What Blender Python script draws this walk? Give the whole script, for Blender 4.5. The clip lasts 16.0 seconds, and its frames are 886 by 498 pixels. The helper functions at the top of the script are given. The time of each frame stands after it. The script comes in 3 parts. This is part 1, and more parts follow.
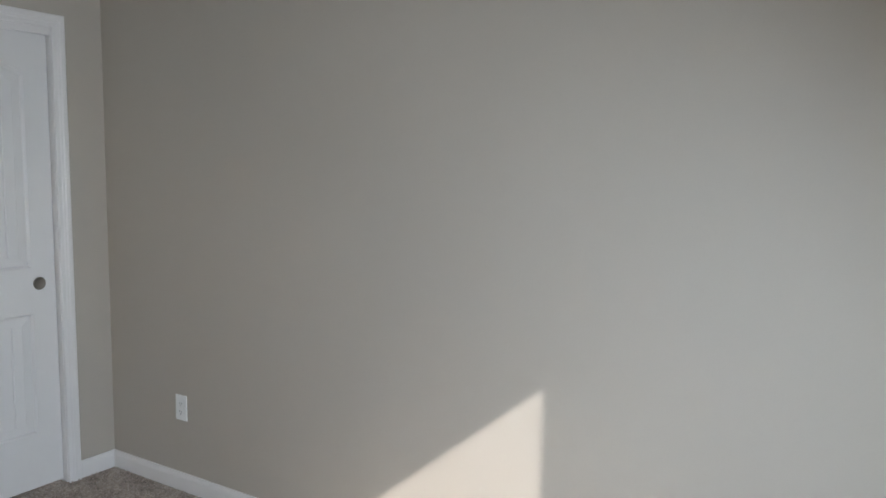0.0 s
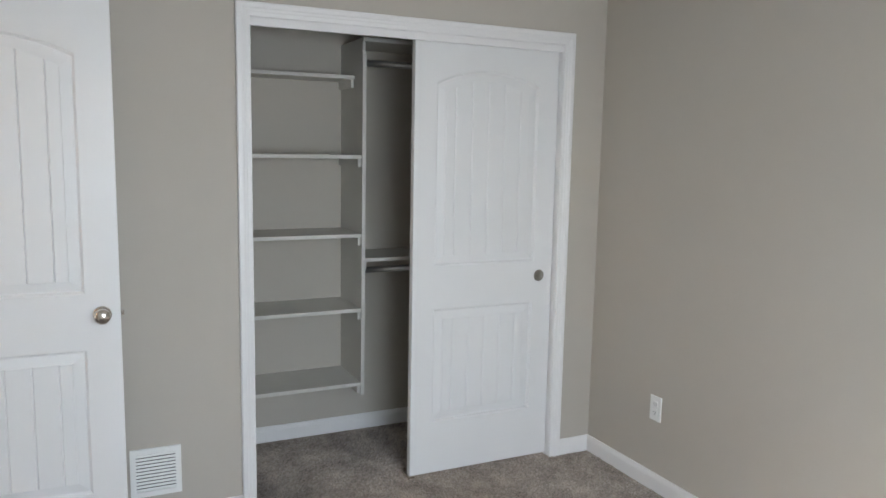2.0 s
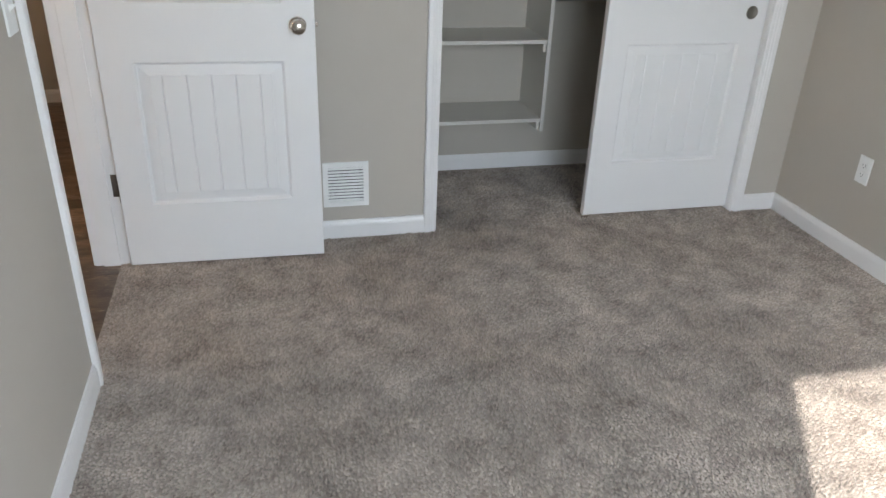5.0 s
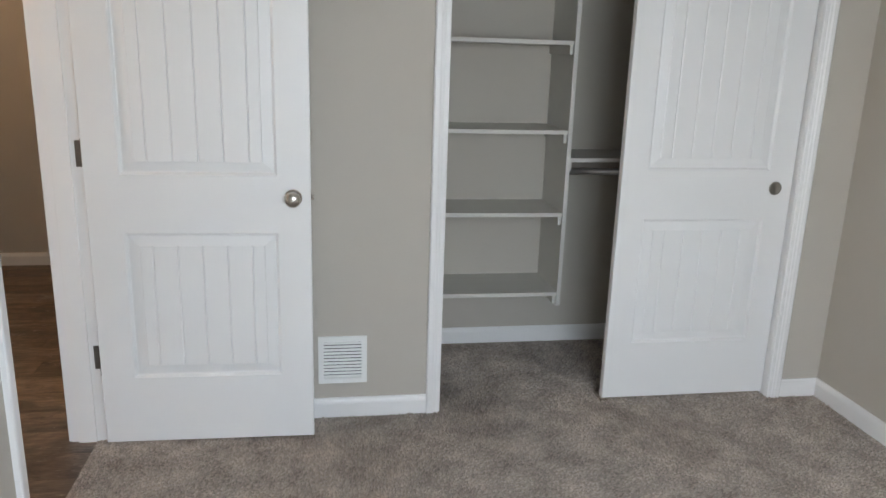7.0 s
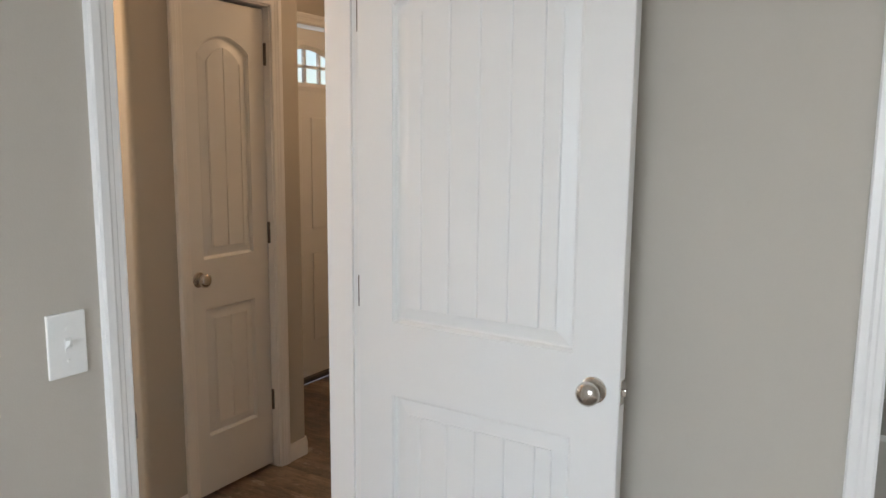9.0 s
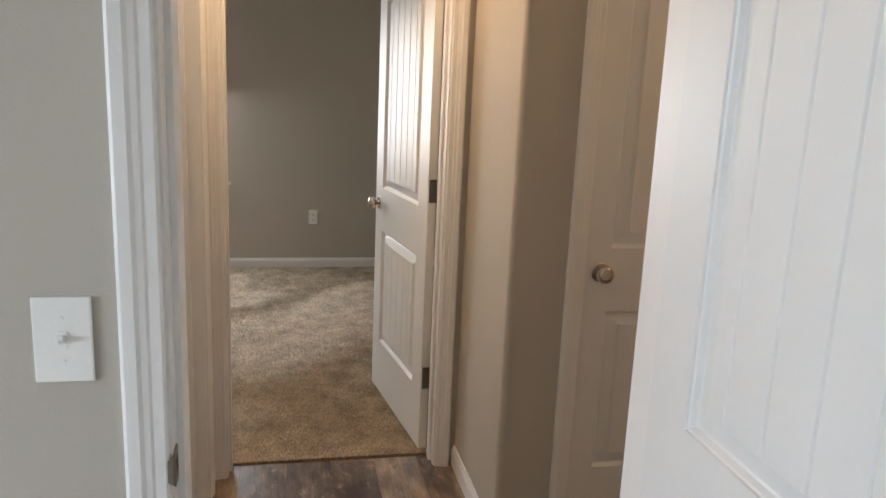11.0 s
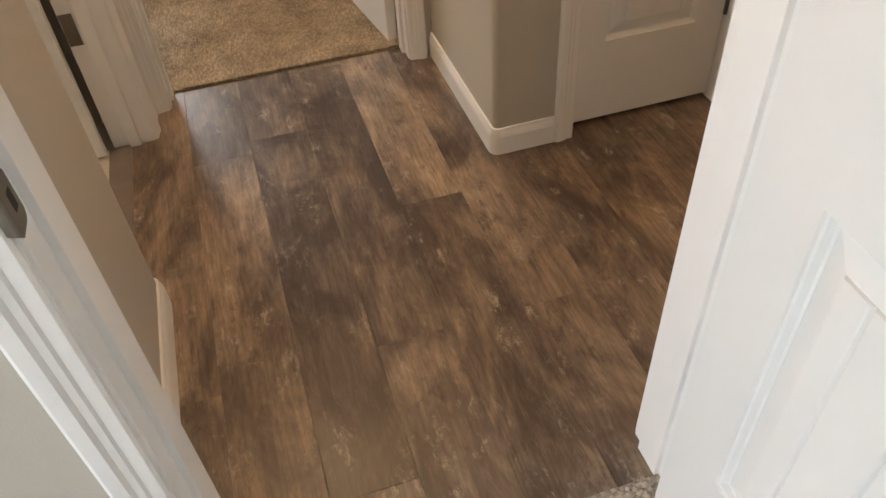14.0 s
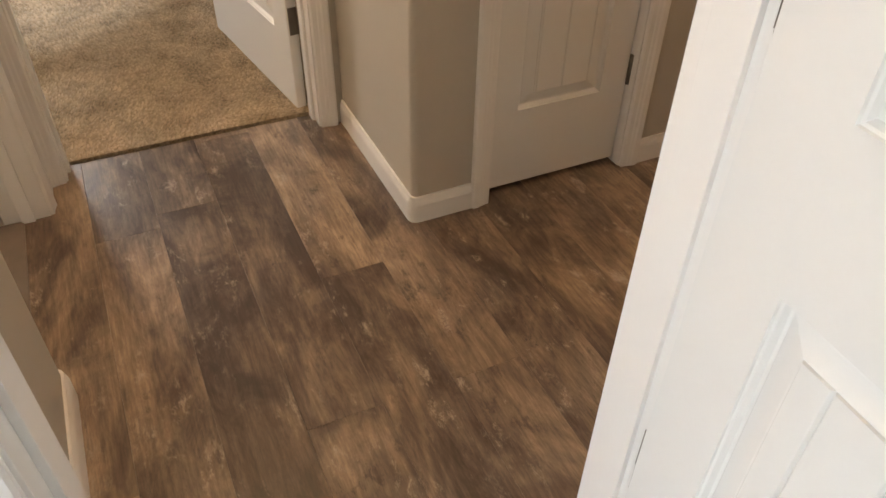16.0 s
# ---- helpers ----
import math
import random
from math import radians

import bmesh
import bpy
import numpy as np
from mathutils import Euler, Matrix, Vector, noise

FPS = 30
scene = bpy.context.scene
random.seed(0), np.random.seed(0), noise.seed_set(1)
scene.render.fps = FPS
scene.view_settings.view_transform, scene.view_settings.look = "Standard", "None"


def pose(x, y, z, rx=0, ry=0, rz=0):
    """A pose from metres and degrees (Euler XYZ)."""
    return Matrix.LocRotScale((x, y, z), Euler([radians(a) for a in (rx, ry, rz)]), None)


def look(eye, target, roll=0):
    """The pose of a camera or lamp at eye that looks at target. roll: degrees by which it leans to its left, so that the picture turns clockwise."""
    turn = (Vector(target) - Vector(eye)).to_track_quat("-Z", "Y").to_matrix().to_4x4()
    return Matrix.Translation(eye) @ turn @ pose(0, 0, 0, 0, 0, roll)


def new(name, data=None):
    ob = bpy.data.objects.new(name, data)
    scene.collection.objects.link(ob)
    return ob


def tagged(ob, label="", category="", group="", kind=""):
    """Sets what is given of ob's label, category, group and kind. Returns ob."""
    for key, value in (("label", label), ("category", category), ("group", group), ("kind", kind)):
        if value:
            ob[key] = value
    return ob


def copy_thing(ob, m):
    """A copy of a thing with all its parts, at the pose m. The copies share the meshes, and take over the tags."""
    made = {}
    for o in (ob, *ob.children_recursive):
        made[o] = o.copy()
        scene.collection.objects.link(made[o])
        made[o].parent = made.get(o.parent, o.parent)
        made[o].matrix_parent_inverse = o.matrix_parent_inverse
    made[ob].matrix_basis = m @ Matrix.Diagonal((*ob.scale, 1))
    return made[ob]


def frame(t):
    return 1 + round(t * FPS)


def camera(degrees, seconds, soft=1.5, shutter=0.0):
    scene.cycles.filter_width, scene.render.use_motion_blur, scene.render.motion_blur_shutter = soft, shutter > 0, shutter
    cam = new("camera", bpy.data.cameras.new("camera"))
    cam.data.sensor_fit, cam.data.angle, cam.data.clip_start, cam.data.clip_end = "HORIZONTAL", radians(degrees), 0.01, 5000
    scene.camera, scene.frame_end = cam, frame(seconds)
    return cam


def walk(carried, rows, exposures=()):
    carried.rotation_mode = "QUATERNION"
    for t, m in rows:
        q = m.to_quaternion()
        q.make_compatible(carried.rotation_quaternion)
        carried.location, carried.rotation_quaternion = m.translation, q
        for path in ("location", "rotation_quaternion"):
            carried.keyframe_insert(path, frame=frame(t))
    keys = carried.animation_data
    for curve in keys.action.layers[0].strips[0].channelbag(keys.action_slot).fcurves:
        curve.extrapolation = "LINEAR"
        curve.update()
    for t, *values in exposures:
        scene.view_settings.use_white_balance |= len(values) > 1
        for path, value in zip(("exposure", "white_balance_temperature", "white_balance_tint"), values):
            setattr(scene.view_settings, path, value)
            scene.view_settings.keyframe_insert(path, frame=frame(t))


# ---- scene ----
cam = camera(60.9, 16.0)
PATH = [
    (0, (-2.174, -3.199, 1.493), (-0.483, -2.155, 1.266), 1.0),
    (0.5, (-2.227, -3.142, 1.506), (-0.734, -1.83, 1.286), 1.2),
    (1, (-2.286, -3.097, 1.522), (-0.989, -1.591, 1.3), 1.3),
    (1.5, (-2.293, -3.087, 1.545), (-1.204, -1.426, 1.304), 1.4),
    (2, (-2.329, -3.069, 1.543), (-1.472, -1.281, 1.28), 1.1),
    (2.5, (-2.376, -3.057, 1.533), (-1.725, -1.187, 1.248), 0.7),
    (3, (-2.4, -3.042, 1.529), (-1.872, -1.141, 1.202), 0.6),
    (3.5, (-2.421, -3.018, 1.506), (-1.956, -1.126, 1.054), 0.7),
    (4, (-2.414, -2.999, 1.474), (-1.991, -1.157, 0.82), 1.2),
    (4.2, (-2.417, -2.993, 1.463), (-1.995, -1.179, 0.734), 1.3),
    (6.3, (-2.4, -2.97, 1.426), (-1.949, -1.267, 0.479), 3.0),
    (6.5, (-2.328, -2.967, 1.394), (-1.907, -1.185, 0.59), 2.4),
    (7, (-2.184, -2.815, 1.45), (-1.868, -0.907, 0.94), 1.8),
    (7.5, (-2.049, -2.636, 1.461), (-1.962, -0.673, 1.088), 1.0),
    (8, (-1.851, -2.398, 1.495), (-2.107, -0.445, 1.149), 1.6),
    (8.5, (-1.754, -2.118, 1.484), (-2.393, -0.252, 1.15), 1.4),
    (9, (-1.712, -1.774, 1.503), (-2.743, -0.085, 1.212), 0.5),
    (9.5, (-1.645, -1.453, 1.509), (-3.058, -0.062, 1.249), 0.8),
    (9.7, (-1.636, -1.34, 1.515), (-3.172, -0.086, 1.255), 1.1),
    (11.8, (-2.174, -0.513, 1.427), (-4.069, -0.465, 0.789), 1.6),
    (12, (-2.201, -0.496, 1.413), (-4.058, -0.469, 0.671), 1.7),
    (12.5, (-2.243, -0.463, 1.369), (-3.971, -0.485, 0.362), 1.2),
    (13, (-2.301, -0.457, 1.319), (-3.857, -0.494, 0.064), -0.3),
    (13.5, (-2.386, -0.55, 1.287), (-3.843, -0.419, -0.078), -2.8),
    (14, (-2.437, -0.652, 1.315), (-3.821, -0.289, -0.082), -4.1),
    (14.5, (-2.479, -0.701, 1.314), (-3.817, -0.212, -0.091), -3.0),
    (15, (-2.508, -0.716, 1.317), (-3.804, -0.167, -0.104), -2.0),
    (15.5, (-2.502, -0.712, 1.318), (-3.796, -0.107, -0.083), -0.5),
    (16, (-2.509, -0.703, 1.34), (-3.877, -0.047, 0.037), 1.2),
]
walk(cam, [(t, look(eye, target, roll)) for t, eye, target, roll in PATH],
     exposures=[(0, 0.2, 6350, 10), (1, 0.55, 6500, 10), (2, 0.65, 6500, 10), (6.3, 0.65, 6550, 10), (9.7, 0.78, 6750, 10), (11.8, 0.85, 6450, 10), (12.6, 1.1, 6650, 10), (13.6, 1.25, 7000, 10), (16, 1.3, 7450, 11)])

# ---- world, sun, lights ----
SUN = Vector((0.576, 1.0, -0.815)).normalized()
world = bpy.data.worlds.new("world")
scene.world = world
world.use_nodes = True
wn = world.node_tree.nodes
sky = wn.new("ShaderNodeTexSky")
sky.sky_type, sky.sun_disc = "NISHITA", False
sky.sun_elevation = math.asin(-SUN.z)
sky.sun_rotation = math.atan2(-SUN.x, -SUN.y)
world.node_tree.links.new(sky.outputs[0], wn["Background"].inputs[0])
wn["Background"].inputs[1].default_value = 0.12


def lamp(name, kind, m, power, colour=(1, 1, 1), **more):
    data = bpy.data.lights.new(name, kind)
    data.energy, data.color = power, colour
    for k, v in more.items():
        if k == "size":
            data.size = v
        if k == "size_y":
            data.shape, data.size_y = "RECTANGLE", v
        if k == "spread":
            data.spread = radians(v)
        if k == "angle":
            data.angle = radians(v)
        if k == "radius":
            data.shadow_soft_size = v
    ob = new(name, data)
    ob.matrix_world = m
    return ob


lamp("sun", "SUN", look((0, 0, 9), Vector((0, 0, 9)) + SUN), 5.0, (1, 0.94, 0.86), angle=0.6)
# daylight that falls in at the windows
lamp("window_light", "AREA", look((-1.59, -3.70, 1.46), (-1.60, -2.45, 0.35)), 34, (0.75, 0.872, 1.0), size=1.3, size_y=1.1, spread=172)
lamp("window_light", "AREA", look((-7.90, -1.85, 1.4), (-6.0, -1.6, 0.0)), 23, (0.95, 0.97, 1.0), size=1.25, size_y=1.3)
lamp("unseen_hall_light", "POINT", pose(-4.38, -0.68, 2.26), 9, (1.0, 0.66, 0.38), radius=0.1)
# added fill without a known source, brightens the linen closet side
lamp("unseen_hall_light", "POINT", pose(-3.6, 1.45, 2.26), 5.5, (1.0, 0.66, 0.40), radius=0.1)
# added unseen light that brightens the open bathroom door
lamp("bath_fill_light", "POINT", pose(-3.85, -2.0, 2.26), 7, (1.0, 0.88, 0.75), radius=0.1)

# ---- materials ----


def material(name, colour, rough=0.6, metal=0.0, vary=0.06, scale=3.0, fine=0.03, fine_scale=120.0, bump=0.0, bump_scale=200.0, random_value=0.0, dist=0.002):
    """Paint, metal or plaster: a base colour with stains at two scales and a fine relief."""
    mat = bpy.data.materials.new(name)
    mat.use_nodes = True
    nt = mat.node_tree
    n, l = nt.nodes, nt.links
    b = n["Principled BSDF"]
    b.inputs["Roughness"].default_value, b.inputs["Metallic"].default_value = rough, metal
    co = n.new("ShaderNodeTexCoord")

    def noise_tex(s, detail=3.0):
        t = n.new("ShaderNodeTexNoise")
        t.inputs["Scale"].default_value, t.inputs["Detail"].default_value = s, detail
        l.new(co.outputs["Object"], t.inputs["Vector"])
        return t

    big, small = noise_tex(scale), noise_tex(fine_scale)
    add = n.new("ShaderNodeMath")
    add.operation = "MULTIPLY_ADD"
    l.new(big.outputs["Fac"], add.inputs[0])
    add.inputs[1].default_value, add.inputs[2].default_value = 2 * vary, 1 - vary
    add2 = n.new("ShaderNodeMath")
    add2.operation = "MULTIPLY_ADD"
    l.new(small.outputs["Fac"], add2.inputs[0])
    add2.inputs[1].default_value = 2 * fine
    l.new(add.outputs[0], add2.inputs[2])
    value = n.new("ShaderNodeHueSaturation")
    value.inputs["Color"].default_value = (*colour, 1)
    l.new(add2.outputs[0], value.inputs["Value"])
    l.new(value.outputs[0], b.inputs["Base Color"])
    rr = n.new("ShaderNodeMapRange")
    l.new(big.outputs["Fac"], rr.inputs[0])
    rr.inputs[3].default_value, rr.inputs[4].default_value = max(0.02, rough - 0.07), min(1, rough + 0.07)
    l.new(rr.outputs[0], b.inputs["Roughness"])
    if bump:
        tex = noise_tex(bump_scale, 4.0)
        bm_ = n.new("ShaderNodeBump")
        bm_.inputs["Strength"].default_value, bm_.inputs["Distance"].default_value = bump, dist
        l.new(tex.outputs["Fac"], bm_.inputs["Height"])
        l.new(bm_.outputs[0], b.inputs["Normal"])
    return mat


WALL = material("wall_paint", (0.485, 0.447, 0.392), 0.75, vary=0.03, scale=1.5, fine=0.015, bump=0.15, bump_scale=260)
CLOSET_PAINT = WALL
CEIL = material("ceiling_paint", (0.8, 0.79, 0.76), 0.9, vary=0.02, bump=0.5, bump_scale=90)
WHITE = material("white_paint", (0.77, 0.77, 0.765), 0.38, vary=0.02, scale=2.0, fine=0.01)
TRIM = material("trim_paint", (0.80, 0.79, 0.78), 0.36, vary=0.025, scale=4.0, fine=0.01)
SHELF = material("shelf_laminate", (0.60, 0.58, 0.54), 0.5, vary=0.03, scale=6)
PLASTIC = material("white_plastic", (0.82, 0.82, 0.80), 0.3, vary=0.01)
# near-black colour for the shade inside slots, latch hole and vent
HOLE_SHADE = material("hole_shade", (0.02, 0.02, 0.02), 0.6)
NICKEL = material("satin_nickel", (0.60, 0.56, 0.52), 0.22, 1.0, vary=0.04, scale=30)
HINGE = material("brushed_hinge_metal", (0.20, 0.18, 0.16), 0.42, 1.0, vary=0.08, scale=40)
PULL = material("dark_nickel", (0.26, 0.24, 0.21), 0.5, 0.9, vary=0.1, scale=40)
RODMETAL = material("closet_rod_steel", (0.5, 0.5, 0.5), 0.3, 1.0)
VINYLWHITE = material("window_vinyl", (0.82, 0.82, 0.82), 0.4)
TILE = material("bath_vinyl", (0.55, 0.50, 0.43), 0.45, vary=0.1, scale=5)
STRIP = material("transition_strip", (0.16, 0.13, 0.11), 0.4, vary=0.25, scale=18)
SIDING = material("pale_siding", (0.72, 0.72, 0.70), 0.7)
YELLOW = material("yellow_siding", (0.65, 0.42, 0.08), 0.7)
ROOF = material("grey_shingles", (0.10, 0.10, 0.11), 0.9, vary=0.2, scale=3)
GROUND = material("bare_ground", (0.50, 0.46, 0.40), 0.95, vary=0.25, scale=0.3)
OUTER = material("outer_siding", (0.55, 0.54, 0.52), 0.8)

GLASS = bpy.data.materials.new("glass")
GLASS.use_nodes = True
gb = GLASS.node_tree.nodes["Principled BSDF"]
gb.inputs["Base Color"].default_value = (1, 1, 1, 1)
gb.inputs["Roughness"].default_value = 0.0
gb.inputs["Transmission Weight"].default_value = 1.0
gb.inputs["IOR"].default_value = 1.05

FROST = bpy.data.materials.new("frosted_glass")
FROST.use_nodes = True
fb = FROST.node_tree.nodes["Principled BSDF"]
fb.inputs["Base Color"].default_value = (0.95, 0.97, 1, 1)
fb.inputs["Roughness"].default_value = 0.4
fb.inputs["Transmission Weight"].default_value = 1.0
fb.inputs["IOR"].default_value = 1.1

GLOBE = bpy.data.materials.new("lamp_globe")
GLOBE.use_nodes = True
ge = GLOBE.node_tree.nodes["Principled BSDF"]
ge.inputs["Base Color"].default_value = (0.9, 0.85, 0.75, 1)
ge.inputs["Emission Color"].default_value = (1, 0.75, 0.5, 1)
ge.inputs["Emission Strength"].default_value = 4.0


def carpet_material(name, a, b_, c):
    mat = bpy.data.materials.new(name)
    mat.use_nodes = True
    nt = mat.node_tree
    n, l = nt.nodes, nt.links
    b = n["Principled BSDF"]
    b.inputs["Roughness"].default_value = 0.95
    b.inputs["Sheen Weight"].default_value = 0.25
    b.inputs["Specular IOR Level"].default_value = 0.1
    co = n.new("ShaderNodeTexCoord")

    def tex(s, detail, rough=0.5):
        t = n.new("ShaderNodeTexNoise")
        t.inputs["Scale"].default_value, t.inputs["Detail"].default_value, t.inputs["Roughness"].default_value = s, detail, rough
        l.new(co.outputs["Object"], t.inputs["Vector"])
        return t

    patch, mid, tuft = tex(3.2, 4, 0.6), tex(22, 3), tex(95, 3, 0.75)
    mix1 = n.new("ShaderNodeMath")
    mix1.operation = "MULTIPLY_ADD"
    l.new(tuft.outputs["Fac"], mix1.inputs[0])
    mix1.inputs[1].default_value = 1.5
    sub = n.new("ShaderNodeMath")
    sub.operation = "MULTIPLY_ADD"
    l.new(patch.outputs["Fac"], sub.inputs[0])
    sub.inputs[1].default_value, sub.inputs[2].default_value = 0.9, -0.95
    sub2 = n.new("ShaderNodeMath")
    sub2.operation = "MULTIPLY_ADD"
    l.new(mid.outputs["Fac"], sub2.inputs[0])
    sub2.inputs[1].default_value = 0.35
    l.new(sub.outputs[0], sub2.inputs[2])
    l.new(sub2.outputs[0], mix1.inputs[2])
    ramp = n.new("ShaderNodeValToRGB")
    e = ramp.color_ramp.elements
    e[0].position, e[0].color = 0.1, (*a, 1)
    e[1].position, e[1].color = 0.9, (*c, 1)
    m_ = ramp.color_ramp.elements.new(0.5)
    m_.color = (*b_, 1)
    l.new(mix1.outputs[0], ramp.inputs[0])
    l.new(ramp.outputs[0], b.inputs["Base Color"])
    bp = n.new("ShaderNodeBump")
    bp.inputs["Strength"].default_value, bp.inputs["Distance"].default_value = 0.9, 0.006
    l.new(mix1.outputs[0], bp.inputs["Height"])
    l.new(bp.outputs[0], b.inputs["Normal"])
    return mat


def pile_material(name, dark, light):
    mat = bpy.data.materials.new(name)
    mat.use_nodes = True
    n, l = mat.node_tree.nodes, mat.node_tree.links
    b = n["Principled BSDF"]
    b.inputs["Roughness"].default_value = 0.9
    b.inputs["Specular IOR Level"].default_value = 0.15
    b.inputs["Sheen Weight"].default_value = 0.2
    geo, co = n.new("ShaderNodeNewGeometry"), n.new("ShaderNodeTexCoord")
    t = n.new("ShaderNodeTexNoise")
    t.inputs["Scale"].default_value, t.inputs["Detail"].default_value = 8.0, 5.0
    l.new(co.outputs["Object"], t.inputs["Vector"])
    m1 = n.new("ShaderNodeMath")
    m1.operation = "MULTIPLY_ADD"
    l.new(geo.outputs["Random Per Island"], m1.inputs[0])
    m1.inputs[1].default_value = 0.6
    m2 = n.new("ShaderNodeMath")
    m2.operation = "MULTIPLY_ADD"
    l.new(t.outputs["Fac"], m2.inputs[0])
    m2.inputs[1].default_value, m2.inputs[2].default_value = 1.75, -0.66
    l.new(m2.outputs[0], m1.inputs[2])
    mix = n.new("ShaderNodeMix")
    mix.data_type = "RGBA"
    l.new(m1.outputs[0], mix.inputs[0])
    mix.inputs[6].default_value, mix.inputs[7].default_value = (*dark, 1), (*light, 1)
    l.new(mix.outputs[2], b.inputs["Base Color"])
    return mat


PILE = pile_material("bedroom_pile", (0.205, 0.169, 0.144), (0.56, 0.482, 0.418))
PILE_FAR = pile_material("far_pile", (0.24, 0.19, 0.135), (0.64, 0.525, 0.39))
CARPET = carpet_material("bedroom_carpet", (0.15, 0.125, 0.105), (0.36, 0.31, 0.265), (0.60, 0.53, 0.46))
CARPET_FAR = carpet_material("far_room_carpet", (0.20, 0.15, 0.10), (0.40, 0.315, 0.22), (0.62, 0.50, 0.37))


def plank_material():
    """Weathered wood-look vinyl: grain along x, dark smoky patches, pale scuffs."""
    mat = bpy.data.materials.new("weathered_vinyl_plank")
    mat.use_nodes = True
    nt = mat.node_tree
    n, l = nt.nodes, nt.links
    b = n["Principled BSDF"]
    co, info = n.new("ShaderNodeTexCoord"), n.new("ShaderNodeObjectInfo")
    off = n.new("ShaderNodeVectorMath")
    off.operation = "MULTIPLY_ADD"
    l.new(info.outputs["Random"], off.inputs[0])
    off.inputs[1].default_value = (37, 91, 53)
    l.new(co.outputs["Object"], off.inputs[2])

    def tex(stretch, s, detail, rough=0.55, warp=0.0):
        mp = n.new("ShaderNodeMapping")
        mp.inputs["Scale"].default_value = (stretch, 1, 1)
        l.new(off.outputs[0], mp.inputs[0])
        t = n.new("ShaderNodeTexNoise")
        t.inputs["Scale"].default_value, t.inputs["Detail"].default_value, t.inputs["Roughness"].default_value = s, detail, rough
        t.inputs["Distortion"].default_value = warp
        l.new(mp.outputs[0], t.inputs["Vector"])
        return t

    def calc(op, a, b_=0.0, c=0.0):
        m = n.new("ShaderNodeMath")
        m.operation = op
        for k, v in enumerate((a, b_, c)):
            if isinstance(v, (int, float)):
                m.inputs[k].default_value = v
            else:
                l.new(v, m.inputs[k])
        return m.outputs[0]

    def ramp01(v, lo, hi, a=0.0, b_=1.0):
        r = n.new("ShaderNodeMapRange")
        r.interpolation_type = "SMOOTHSTEP"
        l.new(v, r.inputs[0])
        for k, x in enumerate((lo, hi, a, b_)):
            r.inputs[k + 1].default_value = x
        return r.outputs[0]

    def blend(fac, a, colour, kind="MIX"):
        m = n.new("ShaderNodeMix")
        m.data_type, m.blend_type = "RGBA", kind
        for k, v in ((0, fac), (6, a), (7, colour)):
            if isinstance(v, tuple):
                m.inputs[k].default_value = (*v, 1)
            else:
                l.new(v, m.inputs[k])
        return m.outputs[2]

    smoke, figure = tex(0.55, 5.0, 7, 0.62, 0.9).outputs["Fac"], tex(0.28, 17, 9, 0.74, 1.0).outputs["Fac"]
    grain, pores = tex(0.07, 120, 5, 0.65).outputs["Fac"], tex(0.16, 48, 5, 0.75, 1.2).outputs["Fac"]
    flake, patchy = tex(0.5, 15, 10, 0.82, 0.2).outputs["Fac"], tex(0.5, 6.5, 5, 0.65).outputs["Fac"]
    tone = calc("MULTIPLY_ADD", smoke, 0.72, -0.045)
    tone = calc("MULTIPLY_ADD", figure, 0.40, tone)
    tone = calc("MULTIPLY_ADD", pores, 0.10, tone)
    tone = calc("MULTIPLY_ADD", info.outputs["Random"], 0.13, tone)
    ramp = n.new("ShaderNodeValToRGB")
    e = ramp.color_ramp.elements
    e[0].position, e[0].color = 0.50, (0.062, 0.041, 0.031, 1)
    e[1].position, e[1].color = 0.86, (0.47, 0.345, 0.238, 1)
    for at, c in ((0.60, (0.135, 0.094, 0.069, 1)), (0.70, (0.255, 0.184, 0.130, 1))):
        e.new(at).color = c
    l.new(tone, ramp.inputs[0])
    # cool grey bloom on some stretches
    col = blend(ramp01(patchy, 0.50, 0.70, 0.0, 0.4), ramp.outputs[0], (0.22, 0.17, 0.14))
    # fine grain and dark pores along the board
    shade_ = n.new("ShaderNodeCombineColor")
    g = ramp01(grain, 0.3, 0.68, 0.74, 1.16)
    for k in range(3):
        l.new(g, shade_.inputs[k])
    one = n.new("ShaderNodeValue")
    one.outputs[0].default_value = 1.0
    col = blend(one.outputs[0], col, shade_.outputs[0], "MULTIPLY")
    col = blend(ramp01(pores, 0.60, 0.70, 0.0, 0.55), col, (0.055, 0.038, 0.03))
    # chalky flakes of old paint in places, and worn dark nicks beside them
    place = ramp01(patchy, 0.42, 0.56)
    col = blend(calc("MULTIPLY", ramp01(flake, 0.53, 0.66, 0.0, 0.7), place), col, (0.50, 0.42, 0.34))
    col = blend(calc("MULTIPLY", ramp01(flake, 0.47, 0.36, 0.0, 0.75), place), col, (0.05, 0.034, 0.027))
    l.new(col, b.inputs["Base Color"])
    l.new(ramp01(smoke, 0.3, 0.7, 0.30, 0.46), b.inputs["Roughness"])
    bp = n.new("ShaderNodeBump")
    bp.inputs["Strength"].default_value, bp.inputs["Distance"].default_value = 0.4, 0.001
    l.new(calc("ADD", grain, pores), bp.inputs["Height"])
    l.new(bp.outputs[0], b.inputs["Normal"])
    return mat


PLANK = plank_material()

# ---- mesh helpers ----


def mesh_ob(name, bm, mat, parent=None, label="", smooth=False):
    me = bpy.data.meshes.new(name)
    bmesh.ops.recalc_face_normals(bm, faces=bm.faces)
    bm.to_mesh(me)
    bm.free()
    me.materials.append(mat)
    if smooth:
        for p in me.polygons:
            p.use_smooth = True
    ob = new(name, me)
    ob.parent = parent
    if label:
        ob["label"] = label
    return ob


def part(name, bm, mat, parent, label="", smooth=False):
    return mesh_ob(name, bm, mat, parent, label, smooth)


